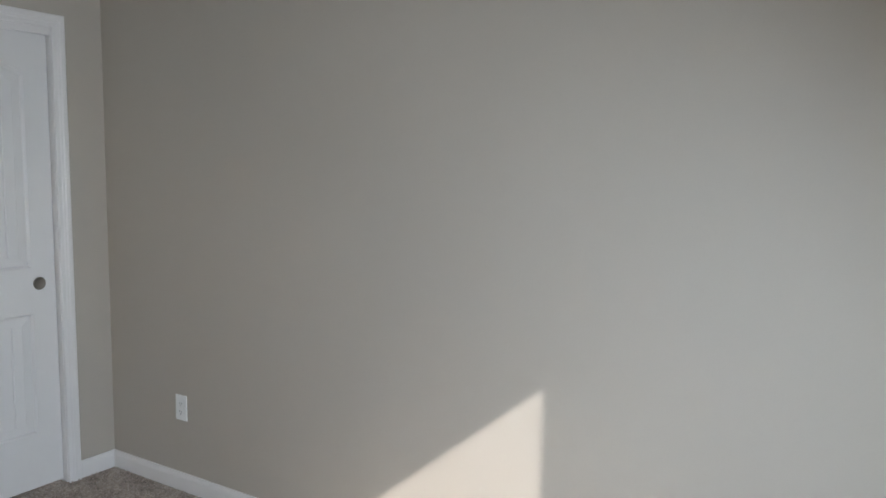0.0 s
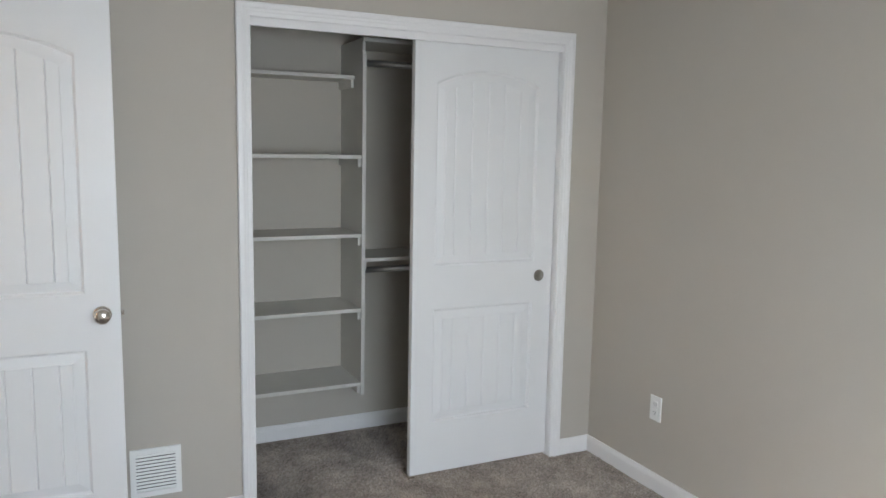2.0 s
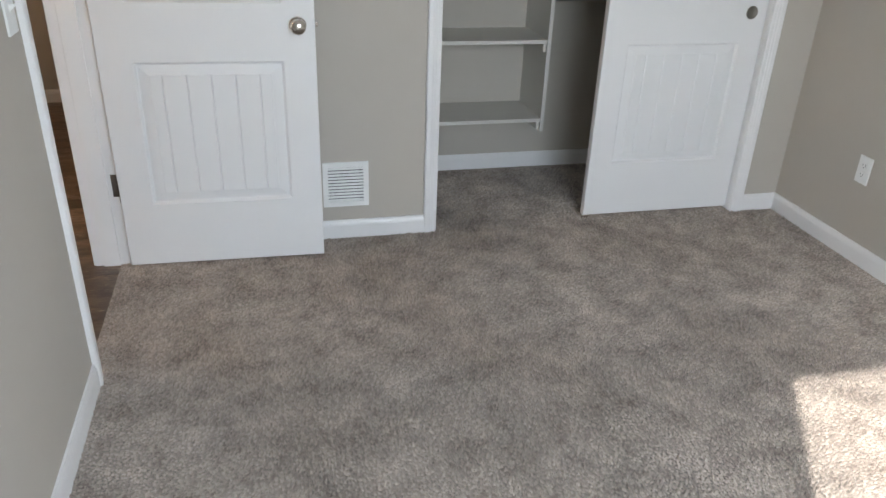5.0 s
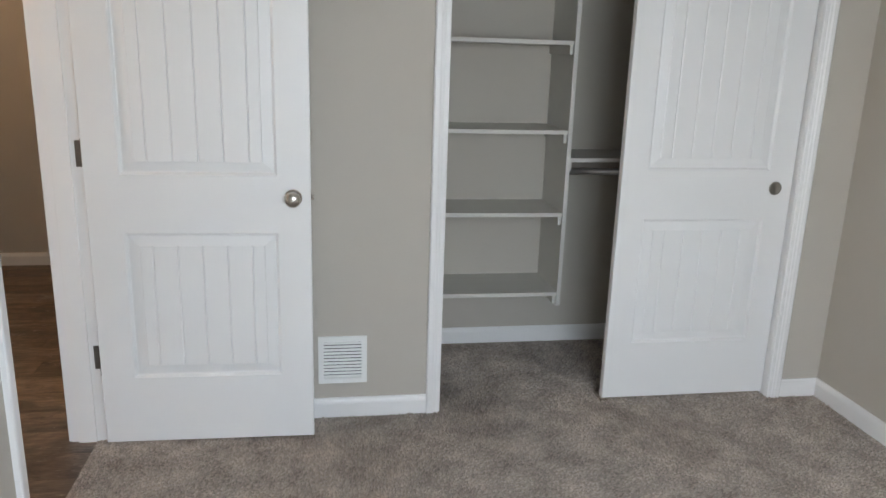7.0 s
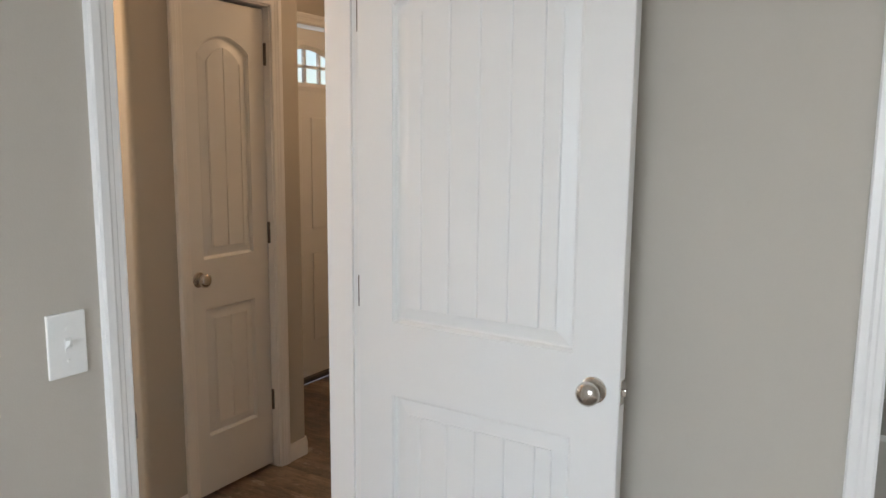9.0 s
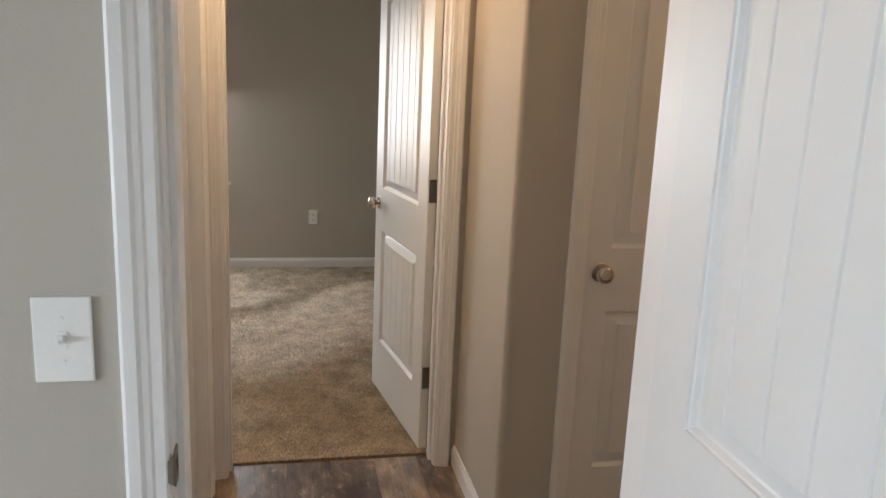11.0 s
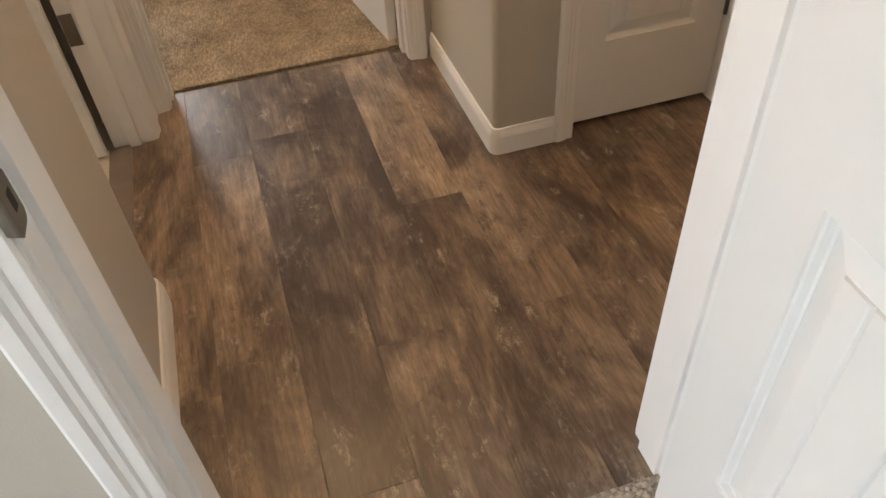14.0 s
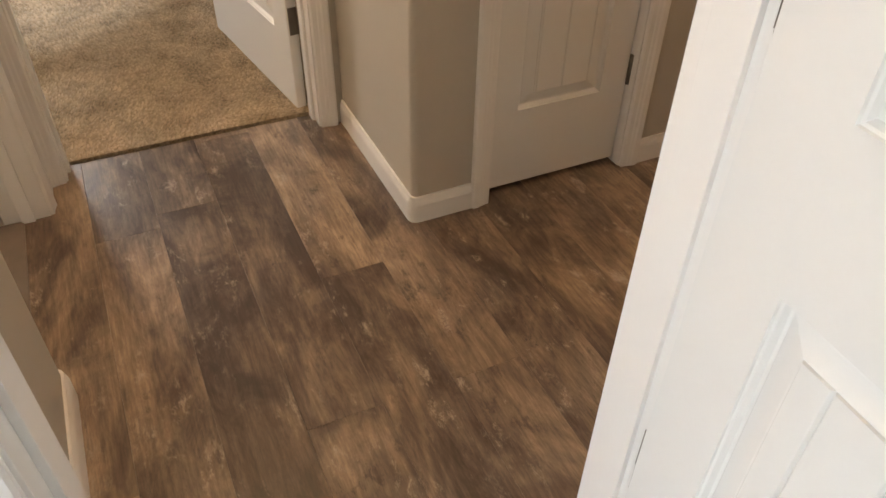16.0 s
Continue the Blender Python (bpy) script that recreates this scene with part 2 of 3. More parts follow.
def add_box(bm, a, b, bevel=0.0):
    lo = [min(p, q) for p, q in zip(a, b)]
    hi = [max(p, q) for p, q in zip(a, b)]
    mid = [(p + q) / 2 for p, q in zip(lo, hi)]
    m = Matrix.Translation(mid) @ Matrix.Diagonal((hi[0] - lo[0], hi[1] - lo[1], hi[2] - lo[2], 1))
    got = bmesh.ops.create_cube(bm, size=1, matrix=m)
    if bevel:
        edges = list({e for v in got["verts"] for e in v.link_edges})
        bmesh.ops.bevel(bm, geom=edges, offset=bevel, segments=2, affect="EDGES", profile=0.6)


def boxes(*list_, bevel=0.0):
    bm = bmesh.new()
    for a, b in list_:
        add_box(bm, a, b, bevel)
    return bm


def structure(name, bm, mat, label, category="wall", smooth=False):
    return tagged(mesh_ob(name, bm, mat, None, "", smooth), label, category, "", "structure")


def thing(name, m, label, category, group="", kind=""):
    ob = new(name)
    ob.matrix_world = m
    return tagged(ob, label, category, group, kind)


def lathe(bm, prof, segs=24, m=Matrix()):
    """Turns (radius, height) pairs about local z."""
    rings = []
    for r, h in prof:
        if r < 1e-5:
            rings.append([bm.verts.new(m @ Vector((0, 0, h)))])
        else:
            rings.append([bm.verts.new(m @ Vector((r * math.cos(2 * math.pi * i / segs), r * math.sin(2 * math.pi * i / segs), h))) for i in range(segs)])
    for p, q in zip(rings, rings[1:]):
        for i in range(segs):
            j = (i + 1) % segs
            f = [p[i % len(p)], p[j % len(p)], q[j % len(q)], q[i % len(q)]]
            f = list(dict.fromkeys(f))
            if len(f) > 2:
                bm.faces.new(f)


def sweep(bm, sections):
    """Joins closed outlines one after the other and caps the ends."""
    rows = [[bm.verts.new(p) for p in s] for s in sections]
    for a, b in zip(rows, rows[1:]):
        k = len(a)
        for i in range(k):
            bm.faces.new((a[i], a[(i + 1) % k], b[(i + 1) % k], b[i]))
    bm.faces.new(rows[0])
    bm.faces.new(list(reversed(rows[-1])))


CASING = ((0, 0), (0, 0.008), (0.004, 0.011), (0.018, 0.0115), (0.022, 0.0135), (0.030, 0.0145), (0.036, 0.0175), (0.052, 0.0175), (0.057, 0.014), (0.057, 0))
BASE = ((0, 0), (0.012, 0), (0.012, 0.058), (0.010, 0.068), (0.0075, 0.074), (0.006, 0.083), (0, 0.083))


def casing(name, m, a0, a1, top, label, sides=(True, True)):
    """Casing round an opening; local x along the wall, z up, y out of the wall. Three mitred boards."""
    w = 0.057
    root = thing(name, m, label, "door trim", "", "structure")
    if sides[0]:
        bm = bmesh.new()
        sweep(bm, [[(a0 - u, d, 0) for u, d in CASING], [(a0 - u, d, top + u) for u, d in CASING]])
        part("side_board", bm, TRIM, root)
    if sides[1]:
        bm = bmesh.new()
        sweep(bm, [[(a1 + u, d, 0) for u, d in CASING], [(a1 + u, d, top + u) for u, d in CASING]])
        part("side_board", bm, TRIM, root)
    bm = bmesh.new()
    sweep(bm, [[(a0 - (u if sides[0] else 0), d, top + u) for u, d in CASING], [(a1 + (u if sides[1] else 0), d, top + u) for u, d in CASING]])
    part("head_board", bm, TRIM, root)
    return root


def baseboard(p, q, out, ends=(0, 0)):
    """From p to q on the floor; out: the unit direction away from the wall; ends: how far each end runs on per metre of depth (1: mitre)."""
    p, q, out = Vector((*p, 0)), Vector((*q, 0)), Vector((*out, 0))
    way = (q - p).normalized()
    bm = bmesh.new()
    sweep(bm, [[p + out * d + way * (-ends[0] * d) + Vector((0, 0, h)) for d, h in BASE], [q + out * d + way * (ends[1] * d) + Vector((0, 0, h)) for d, h in BASE]])
    return structure("baseboard", bm, TRIM, "white painted baseboard with a moulded top edge", "baseboard")


# ---- doors ----


def rail_arc(x0, x1, side, crown, k=14):
    return [(x0 + (x1 - x0) * i / k, side + (crown - side) * (1 - (2 * i / k - 1) ** 2)) for i in range(k + 1)]


def outline(x0, x1, z0, z1, crown, inset):
    """A panel's outline, arched where crown is above z1, drawn in by inset; runs round from the bottom left."""
    a, b = x0 + inset, x1 - inset
    arc = rail_arc(a, b, z1 - inset, crown - inset) if crown > z1 else [(a, z1 - inset), (b, z1 - inset)]
    return [(a, z0 + inset), (b, z0 + inset)] + arc[::-1]


ARRIS = 0.0022      # worn edge of a leaf
STICKING = ((0, 0), (0.0010, 0.0040), (0.0040, 0.0060), (0.0080, 0.0140), (0.0125, 0.0150), (0.0155, 0.0135), (0.0450, 0.0062))


def leaf_face(bm, w, z0, h, y, s, stile, panels, relief=1.0):
    """One moulded face of a leaf at depth y; s: +1 if it looks to +y."""

    def poly(pts, d=0.0):
        return bm.faces.new([bm.verts.new((x, y - s * d, z)) for x, z in pts])

    poly([(ARRIS, z0), (stile, z0), (stile, h), (ARRIS, h)])
    poly([(w - stile, z0), (w - ARRIS, z0), (w - ARRIS, h), (w - stile, h)])
    low = z0
    for pz0, pz1, crown in panels:
        poly([(stile, low), (w - stile, low), (w - stile, pz0), (stile, pz0)])
        low = pz1
        rings = []
        for inset, d in STICKING:
            rings.append([bm.verts.new((x, y - s * d * relief, z)) for x, z in outline(stile, w - stile, pz0, pz1, crown, inset)])
        for a, b in zip(rings, rings[1:]):
            k = len(a)
            for i in range(k):
                bm.faces.new((a[i], a[(i + 1) % k], b[(i + 1) % k], b[i]))
        bm.faces.new(rings[-1])
    pz0, pz1, crown = panels[-1]
    arc = rail_arc(stile, w - stile, pz1, crown) if crown > pz1 else [(stile, pz1), (w - stile, pz1)]
    poly([(w - stile, h), (stile, h)] + arc)


def plank_pieces(leaf, w, y, s, stile, panels, relief=1.0, pitch=0.085):
    """The narrow boards of a panel's field, each with chamfered edges."""
    i0 = 0.047
    mid = w / 2
    n = int((w / 2 - stile - i0) / pitch)
    cuts = [stile + i0] + [mid + pitch * k for k in range(-n, n + 1)] + [w - stile - i0]
    for pz0, pz1, crown in panels:
        def top(x):
            if crown <= pz1:
                return pz1 - i0
            r = (x - stile - i0) / (w - 2 * stile - 2 * i0) * 2 - 1
            return pz1 - i0 + (crown - pz1) * (1 - r * r)

        for a, b in zip(cuts, cuts[1:]):
            bm = bmesh.new()
            xs = [a + (b - a) * i / 4 for i in range(5)]
            rings = []
            for inset, d in ((0.0003, 0.0060 * relief), (0.0030, 0.0018 * relief), (0.0046, 0.0012 * relief)):
                c0, c1 = a + inset, b - inset
                xx = [min(max(x, c0), c1) for x in xs]
                pts = [(c0, pz0 + i0), (c1, pz0 + i0)] + [(x, top(x)) for x in xx[::-1]]
                rings.append([bm.verts.new((x, y - s * d, z)) for x, z in pts])
            k = len(rings[0])
            for p, q in zip(rings, rings[1:]):
                for i in range(k):
                    bm.faces.new((p[i], p[(i + 1) % k], q[(i + 1) % k], q[i]))
            bm.faces.new(rings[-1])
            part("plank", bm, WHITE, leaf)


PANELS = ((0.265, 0.806, 0.0), (1.01, 1.84, 1.90))


def knob_mesh():
    bm = bmesh.new()
    lathe(bm, ((0.0105, 0.004), (0.0105, 0.009), (0.0105, 0.017), (0.017, 0.021), (0.026, 0.029), (0.0285, 0.037), (0.027, 0.045), (0.021, 0.051), (0.011, 0.0545), (0, 0.0555)), 28)
    return bm


def hinge_meshes(parent, x, y, z, flip=1):
    """A butt hinge: a plate on the leaf's edge, a plate on the jamb, and the knuckle."""
    bm = boxes(((x - 0.0015, y, z - 0.045), (x + 0.0015, y - 0.030 * flip, z + 0.045)), bevel=0.0005)
    part("hinge_plate", bm, HINGE, parent, "brushed metal hinge plate")
    bm = bmesh.new()
    lathe(bm, ((0, -0.047), (0.007, -0.046), (0.007, 0.046), (0, 0.047)), 10, Matrix.Translation((x, y + 0.005 * flip, z)))
    part("hinge_knuckle", bm, HINGE, parent, "", True)


def door(name, m, w, label, stile=0.115, pull=False, faces=(1, -1), hinges=True, knobs=(1, -1), z0=0.012, h=2.035, hinge_side=1, thick=0.035, relief=1.0):
    """A moulded two-panel leaf. Local x from the hinge edge, the leaf lies from y=0 to y=-thick."""
    root = thing(name, m, label, "door")
    bm = bmesh.new()
    for s, y in ((1, 0.0), (-1, -thick)):
        if s in faces:
            leaf_face(bm, w, z0, h, y, s, stile, PANELS, relief)
        else:
            bm.faces.new([bm.verts.new((x, y, z)) for x, z in ((ARRIS, z0), (w - ARRIS, z0), (w - ARRIS, h), (ARRIS, h))])
    c = ARRIS
    rim = [(c, 0), (0, -c), (0, c - thick), (c, -thick), (w - c, -thick), (w, c - thick), (w, -c), (w - c, 0)]
    for i in (0, 1, 2, 4, 5, 6):
        (xa, ya), (xb, yb) = rim[i], rim[i + 1]
        bm.faces.new([bm.verts.new(p) for p in ((xa, ya, z0), (xb, yb, z0), (xb, yb, h), (xa, ya, h))])
    for z in (z0, h):
        bm.faces.new([bm.verts.new((x, y, z)) for x, y in rim])
    me = bpy.data.meshes.new("leaf")
    bmesh.ops.remove_doubles(bm, verts=bm.verts, dist=0.00001)
    bmesh.ops.recalc_face_normals(bm, faces=bm.faces)
    bm.to_mesh(me)
    bm.free()
    me.materials.append(WHITE)
    leaf = new("leaf", me)
    leaf.parent = root
    for s in faces:
        plank_pieces(leaf, w, 0.0 if s == 1 else -thick, s, stile, PANELS, relief)
    if pull:
        for s in faces:
            bm = bmesh.new()
            # flat disc; the bowl's shade is put into its dark metal
            lathe(bm, ((0, 0.0006), (0.021, 0.0006), (0.0235, 0.0022), (0.027, 0.0024), (0.0285, 0.0)), 28)
            p = part("finger_pull", bm, PULL, root, "round brushed nickel finger pull", True)
            p.matrix_local = pose(w - 0.074, 0.0005 if s == 1 else -thick - 0.0005, 0.936, -90 * s)
    for s in knobs:
        k = part("knob", knob_mesh(), NICKEL, root, "polished satin nickel round knob", True)
        bm = bmesh.new()
        lathe(bm, ((0, 0), (0.031, 0), (0.031, 0.0025), (0.028, 0.0045), (0, 0.0046)), 32)
        rose = part("rose", bm, NICKEL, root, "flat round nickel rose")
        rose.matrix_local = pose(w - 0.061, 0 if s == 1 else -thick, 0.933, -90 * s)
        k.matrix_local = pose(w - 0.061, 0 if s == 1 else -thick, 0.933, -90 * s)
    if knobs:
        bm = boxes(((w - 0.001, -thick / 2 - 0.012, 0.905), (w + 0.0012, -thick / 2 + 0.012, 0.962)))
        part("latch_plate", bm, NICKEL, root)
        bm = boxes(((w, -thick / 2 - 0.006, 0.925), (w + 0.011, -thick / 2 + 0.006, 0.942)), bevel=0.003)
        part("latch_bolt", bm, NICKEL, root)
    if hinges:
        for z in (0.32, 1.085, 1.85):
            hinge_meshes(root, -0.0015, 0.0 if hinge_side == 1 else -thick, z, hinge_side)
    return root

# ---- the bedroom: floor, walls, ceiling ----
H = 2.44
WY = -3.74           # window wall, room side
XL = -2.98            # door wall, room side
XH = -3.112          # door wall, hall side
JN, JF = -0.868, -0.112   # jamb faces of the bedroom doorway
TOP = 2.045

structure("wall_closet", boxes(((XL, 0, 0), (-1.722, 0.115, H)), ((-1.722, 0, TOP), (-0.233, 0.115, H)), ((-0.233, 0, 0), (0, 0.115, H))), WALL, "greige painted bedroom wall round the closet opening")
structure("wall_outlet", boxes(((0, WY - 0.14, 0), (0.14, 0.84, H))), WALL, "plain greige painted wall with a low outlet")
WX0, WX1, WZ0, WZ1 = -2.315, -0.835, 0.82, 2.11
structure("wall_window", boxes(((XH, WY - 0.14, 0), (WX0, WY, H)), ((WX1, WY - 0.14, 0), (0, WY, H)), ((WX0, WY - 0.14, 0), (WX1, WY, WZ0)), ((WX0, WY - 0.14, WZ1), (WX1, WY, H))), WALL, "greige painted wall with the bedroom window")
structure("wall_doorway", boxes(((XH, WY, 0), (XL, JN - 0.02, H)), ((XH, JN - 0.02, TOP + 0.02), (XL, JF + 0.02, H)), ((XH, JF + 0.02, 0), (XL, 0.115, H))), WALL, "greige painted wall with the bedroom doorway")
structure("ceiling_bedroom", boxes(((XH, WY - 0.14, H), (0.14, 0.84, H + 0.1))), CEIL, "white textured bedroom ceiling", "ceiling")
structure("floor_bedroom", boxes(((-3.02, WY, -0.05), (0, 0.75, 0.0))), CARPET, "taupe grey cut-pile bedroom carpet", "carpet")

# jamb of the bedroom doorway with its stop
structure("door_jamb", boxes(((XH, JN - 0.02, 0), (XL, JN, TOP)), ((XH, JF, 0), (XL, JF + 0.02, TOP)), ((XH, JN, TOP), (XL, JF, TOP + 0.02)),
                            ((XH + 0.03, JN, 0), (XL - 0.04, JN + 0.010, TOP)), ((XH + 0.03, JF - 0.010, 0), (XL - 0.04, JF, TOP)), bevel=0.0012), TRIM, "white painted door jamb with a stop strip", "door jamb")
casing("door_casing", pose(XL, 0, 0, 0, 0, -90), -JF + 0.005 - 0.0, -JN + 0.005, TOP + 0.005, "white moulded casing round the bedroom doorway")

casing("hall_casing", pose(XH, 0, 0, 0, 0, 90), JN - 0.005, JF + 0.005, TOP + 0.005, "white moulded casing on the hall side of the bedroom doorway")

bm = bmesh.new()
face = [(0.016, -0.028), (0.016, 0.028), (-0.006, 0.028), (-0.012, 0.0255), (-0.0155, 0.020), (-0.0155, -0.020), (-0.012, -0.0255), (-0.006, -0.028)]
sweep(bm, [[(x, d, z) for x, z in face] for d in (0.0, 0.0015)])
lip = [(0.016 + 0.012 * math.sin(a), 0.0015 - 0.012 * (1 - math.cos(a)), 0.028 - 0.010 * a) for a in (0, 0.3, 0.6, 0.9, 1.2)]
sweep(bm, [[(x, y, -z), (x, y, z), (x - 0.0015, y - 0.001, z), (x - 0.0015, y - 0.001, -z)] for x, y, z in lip])
plate = tagged(mesh_ob("strike_plate", bm, PULL), "satin nickel strike plate with a curved lip on the door jamb", "strike plate")
plate.matrix_world = pose(-2.996, JN + 0.0005, 0.931)
# no real hole: its shade is a dark box on the plate
part("latch_hole", boxes(((-0.007, 0.0012, -0.010), (0.005, 0.0018, 0.010))), HOLE_SHADE, plate)

door("bedroom_door", pose(-2.975, -0.113, 0, 0, 0, -1.5), 0.754, "white two-panel arched plank door standing open against the closet wall", hinge_side=1)
for z in (0.335, 1.075, 1.83):
    tagged(mesh_ob("jamb_hinge", boxes(((-3.005, JF - 0.0016, z - 0.045), (-2.984, JF - 0.0001, z + 0.045)), bevel=0.0004), HINGE), "brushed metal hinge leaf screwed to the door jamb", "hinge", "bedroom door hinges")

# ---- closet ----
CB = 0.745
structure("wall_closet_back", boxes(((-1.97, CB, 0), (0, CB + 0.14, H))), CLOSET_PAINT, "greige closet back wall")
structure("wall_closet_side", boxes(((-1.97, 0.115, 0), (-1.86, CB, H))), CLOSET_PAINT, "greige closet side wall")
structure("closet_jamb", boxes(((-1.722, 0.0005, 0), (-1.712, 0.1145, TOP)), ((-0.243, 0.0005, 0), (-0.233, 0.1145, TOP)), ((-1.712, 0.0005, TOP - 0.01), (-0.243, 0.1145, TOP)), ((-1.712, 0.004, TOP - 0.035), (-0.243, 0.022, TOP - 0.01))), TRIM, "white closet jamb and track cover", "door jamb")
casing("closet_casing", pose(0, 0, 0, 0, 0, 180), 0.241, 1.714, TOP - 0.004, "white moulded casing round the closet opening")
CW = 0.75
door("sliding_closet_door", pose(-0.996, 0.063, 0), CW, "white two-panel arched sliding closet door", pull=True, faces=(-1,), hinges=False, knobs=(), stile=0.108, z0=0.016, h=2.02, relief=0.75)
door("sliding_closet_door", pose(-0.975, 0.108, 0), CW - 0.025, "white two-panel sliding closet door behind the other", pull=False, faces=(-1,), hinges=False, knobs=(), stile=0.108, z0=0.016, h=2.02, relief=0.75)
tagged(mesh_ob("door_guide", boxes(((-1.004, 0.026, 0), (-0.968, 0.110, 0.0155)), bevel=0.003), NICKEL), "small floor guide under the sliding closet doors", "door guide")

DX = -1.103          # divider, shelf side
SF = 0.42           # shelf fronts


def closet_divider():
    bm = bmesh.new()
    prof = [(SF - 0.004, 0.305), (CB, 0.305), (CB, 2.045), (SF + 0.03, 2.045), (SF - 0.012, 1.985)]
    sweep(bm, [[(x, y, z) for y, z in prof] for x in (DX, DX + 0.018)])
    ob = tagged(mesh_ob("closet_divider", bm, SHELF), "tall pale laminate closet divider panel with a chamfered top", "closet panel")
    return ob


closet_divider()


def closet_shelf(z, x0, x1, y0, cleat_left=True):
    root = thing("closet_shelf", pose((x0 + x1) / 2, CB, z), "pale laminate closet shelf on small cleats", "shelf", "closet shelves")
    c = (x0 + x1) / 2
    part("board", boxes(((x0 - c, y0 - CB, -0.018), (x1 - c, 0, 0)), bevel=0.0012), SHELF, root)
    part("cleat", boxes(((x1 - c - 0.014, y0 - CB + 0.012, -0.058), (x1 - c - 0.0005, -0.005, -0.0185)), bevel=0.001), SHELF, root)
    part("cleat", boxes(((x0 - c + 0.0005, y0 - CB + 0.012, -0.058), (x0 - c + 0.014, -0.005, -0.0185)), bevel=0.001), SHELF, root)


for z in (1.506, 1.122, 0.749, 0.369):
    closet_shelf(z, -1.86, DX, SF)
closet_shelf(1.892, -1.86, DX, SF + 0.11)
closet_shelf(2.06, DX + 0.0, 0.0, SF - 0.02)
closet_shelf(1.0, DX + 0.018, 0.0, SF)
for z in (0.925, 1.955):
    bm = bmesh.new()
    lathe(bm, ((0, 0), (0.016, 0), (0.016, -DX - 0.018), (0, -DX - 0.018)), 16)
    rod = tagged(mesh_ob("closet_rod", bm, RODMETAL, None, "", True), "round steel clothes rod under the closet shelf", "closet rod")
    rod.matrix_world = pose(DX + 0.018, 0.52, z, 0, 90, 0)

baseboard((-1.86, CB), (0, CB), (0, -1))
baseboard((-1.86, 0.115), (-1.86, CB), (1, 0))

# ---- baseboards of the bedroom ----
baseboard((0, 0), (0, WY), (-1, 0), (-1, -1))
baseboard((-0.184, 0), (0, 0), (0, -1), (0, -1))
baseboard((XL, 0), (-1.771, 0), (0, -1), (-1, 0))
baseboard((XL, WY), (XL, JN - 0.062), (1, 0), (-1, 0))
baseboard((XL, WY), (0, WY), (0, 1), (-1, -1))


def outlet(name, m, label):
    """Duplex outlet; local x across, y out of the wall, z up."""
    root = thing(name, m, label, "outlet")
    part("plate", boxes(((-0.036, 0, -0.058), (0.036, 0.006, 0.058)), bevel=0.0025), PLASTIC, root)
    for z in (-0.0195, 0.0195):
        bm = bmesh.new()
        pts = [(0.017 * math.copysign(min(1, abs(math.cos(a)) * 1.12), math.cos(a)), 0.0145 * math.copysign(min(1, abs(math.sin(a)) * 1.3), math.sin(a))) for a in [2 * math.pi * i / 24 for i in range(24)]]
        sweep(bm, [[(x, d, z + zz) for x, zz in pts] for d in (0.0058, 0.0085)])
        s = part("socket", bm, PLASTIC, root)
        part("slot", boxes(((-0.0075, 0.0083, z - 0.002), (-0.0055, 0.0088, z + 0.007)), ((0.0055, 0.0083, z - 0.001), (0.0075, 0.0088, z + 0.006)), ((-0.002, 0.0083, z - 0.010), (0.002, 0.0088, z - 0.006))), HOLE_SHADE, s)
    bm = bmesh.new()
    lathe(bm, ((0.003, 0), (0.0025, 0.0012), (0, 0.0014)), 10, pose(0, 0.006, 0, -90))
    part("screw", bm, PLASTIC, root)
    return root


outlet("wall_outlet_plate", pose(0, -0.499, 0.386, 0, 0, 90), "white duplex wall outlet low on the greige wall")


def light_switch(m):
    root = thing("light_switch", m, "white toggle light switch plate beside the doorway", "light switch")
    part("plate", boxes(((-0.037, 0, -0.059), (0.037, 0.006, 0.059)), bevel=0.0025), PLASTIC, root)
    part("bezel", boxes(((-0.006, 0.0058, -0.0125), (0.006, 0.0075, 0.0125)), bevel=0.0006), PLASTIC, root)
    bm = bmesh.new()
    sweep(bm, [[(-0.0045, 0.006, -0.007), (0.0045, 0.006, -0.007), (0.0045, 0.006, 0.007), (-0.0045, 0.006, 0.007)], [(-0.0035, 0.018, 0.003), (0.0035, 0.018, 0.003), (0.0035, 0.0195, 0.010), (-0.0035, 0.0195, 0.010)]])
    part("toggle", bm, PLASTIC, root)
    for z in (-0.030, 0.030):
        bm = bmesh.new()
        lathe(bm, ((0.003, 0), (0.0025, 0.0012), (0, 0.0014)), 10, pose(0, 0.006, z, -90))
        part("screw", bm, PLASTIC, root)


light_switch(pose(XL, -1.001, 1.129, 0, 0, -90))


def wall_vent(m, w, h):
    root = thing("wall_vent", m, "white louvred return-air vent low on the wall", "vent")
    f = 0.022
    part("frame", boxes(((-w / 2, 0, -h / 2), (-w / 2 + f, 0.008, h / 2)), ((w / 2 - f, 0, -h / 2), (w / 2, 0.008, h / 2)), ((-w / 2 + f, 0, -h / 2), (w / 2 - f, 0.008, -h / 2 + f)), ((-w / 2 + f, 0, h / 2 - f), (w / 2 - f, 0.008, h / 2))), PLASTIC, root)
    # flat sheet on the wall, painted dark as a shaded duct
    part("backing", boxes(((-w / 2 + f, 0.0003, -h / 2 + f), (w / 2 - f, 0.0013, h / 2 - f))), HOLE_SHADE, root, "flat sheet painted near black for the shaded duct behind the louvres")
    n = 11
    for i in range(n):
        z = -h / 2 + f + (h - 2 * f) * (i + 0.5) / n
        bm = bmesh.new()
        sweep(bm, [[(x, 0.0016, z + 0.001), (x, 0.0075, z - 0.0042), (x, 0.0082, z - 0.0026), (x, 0.0022, z + 0.0044)] for x in (-w / 2 + f, w / 2 - f)])
        part("slat", bm, PLASTIC, root)


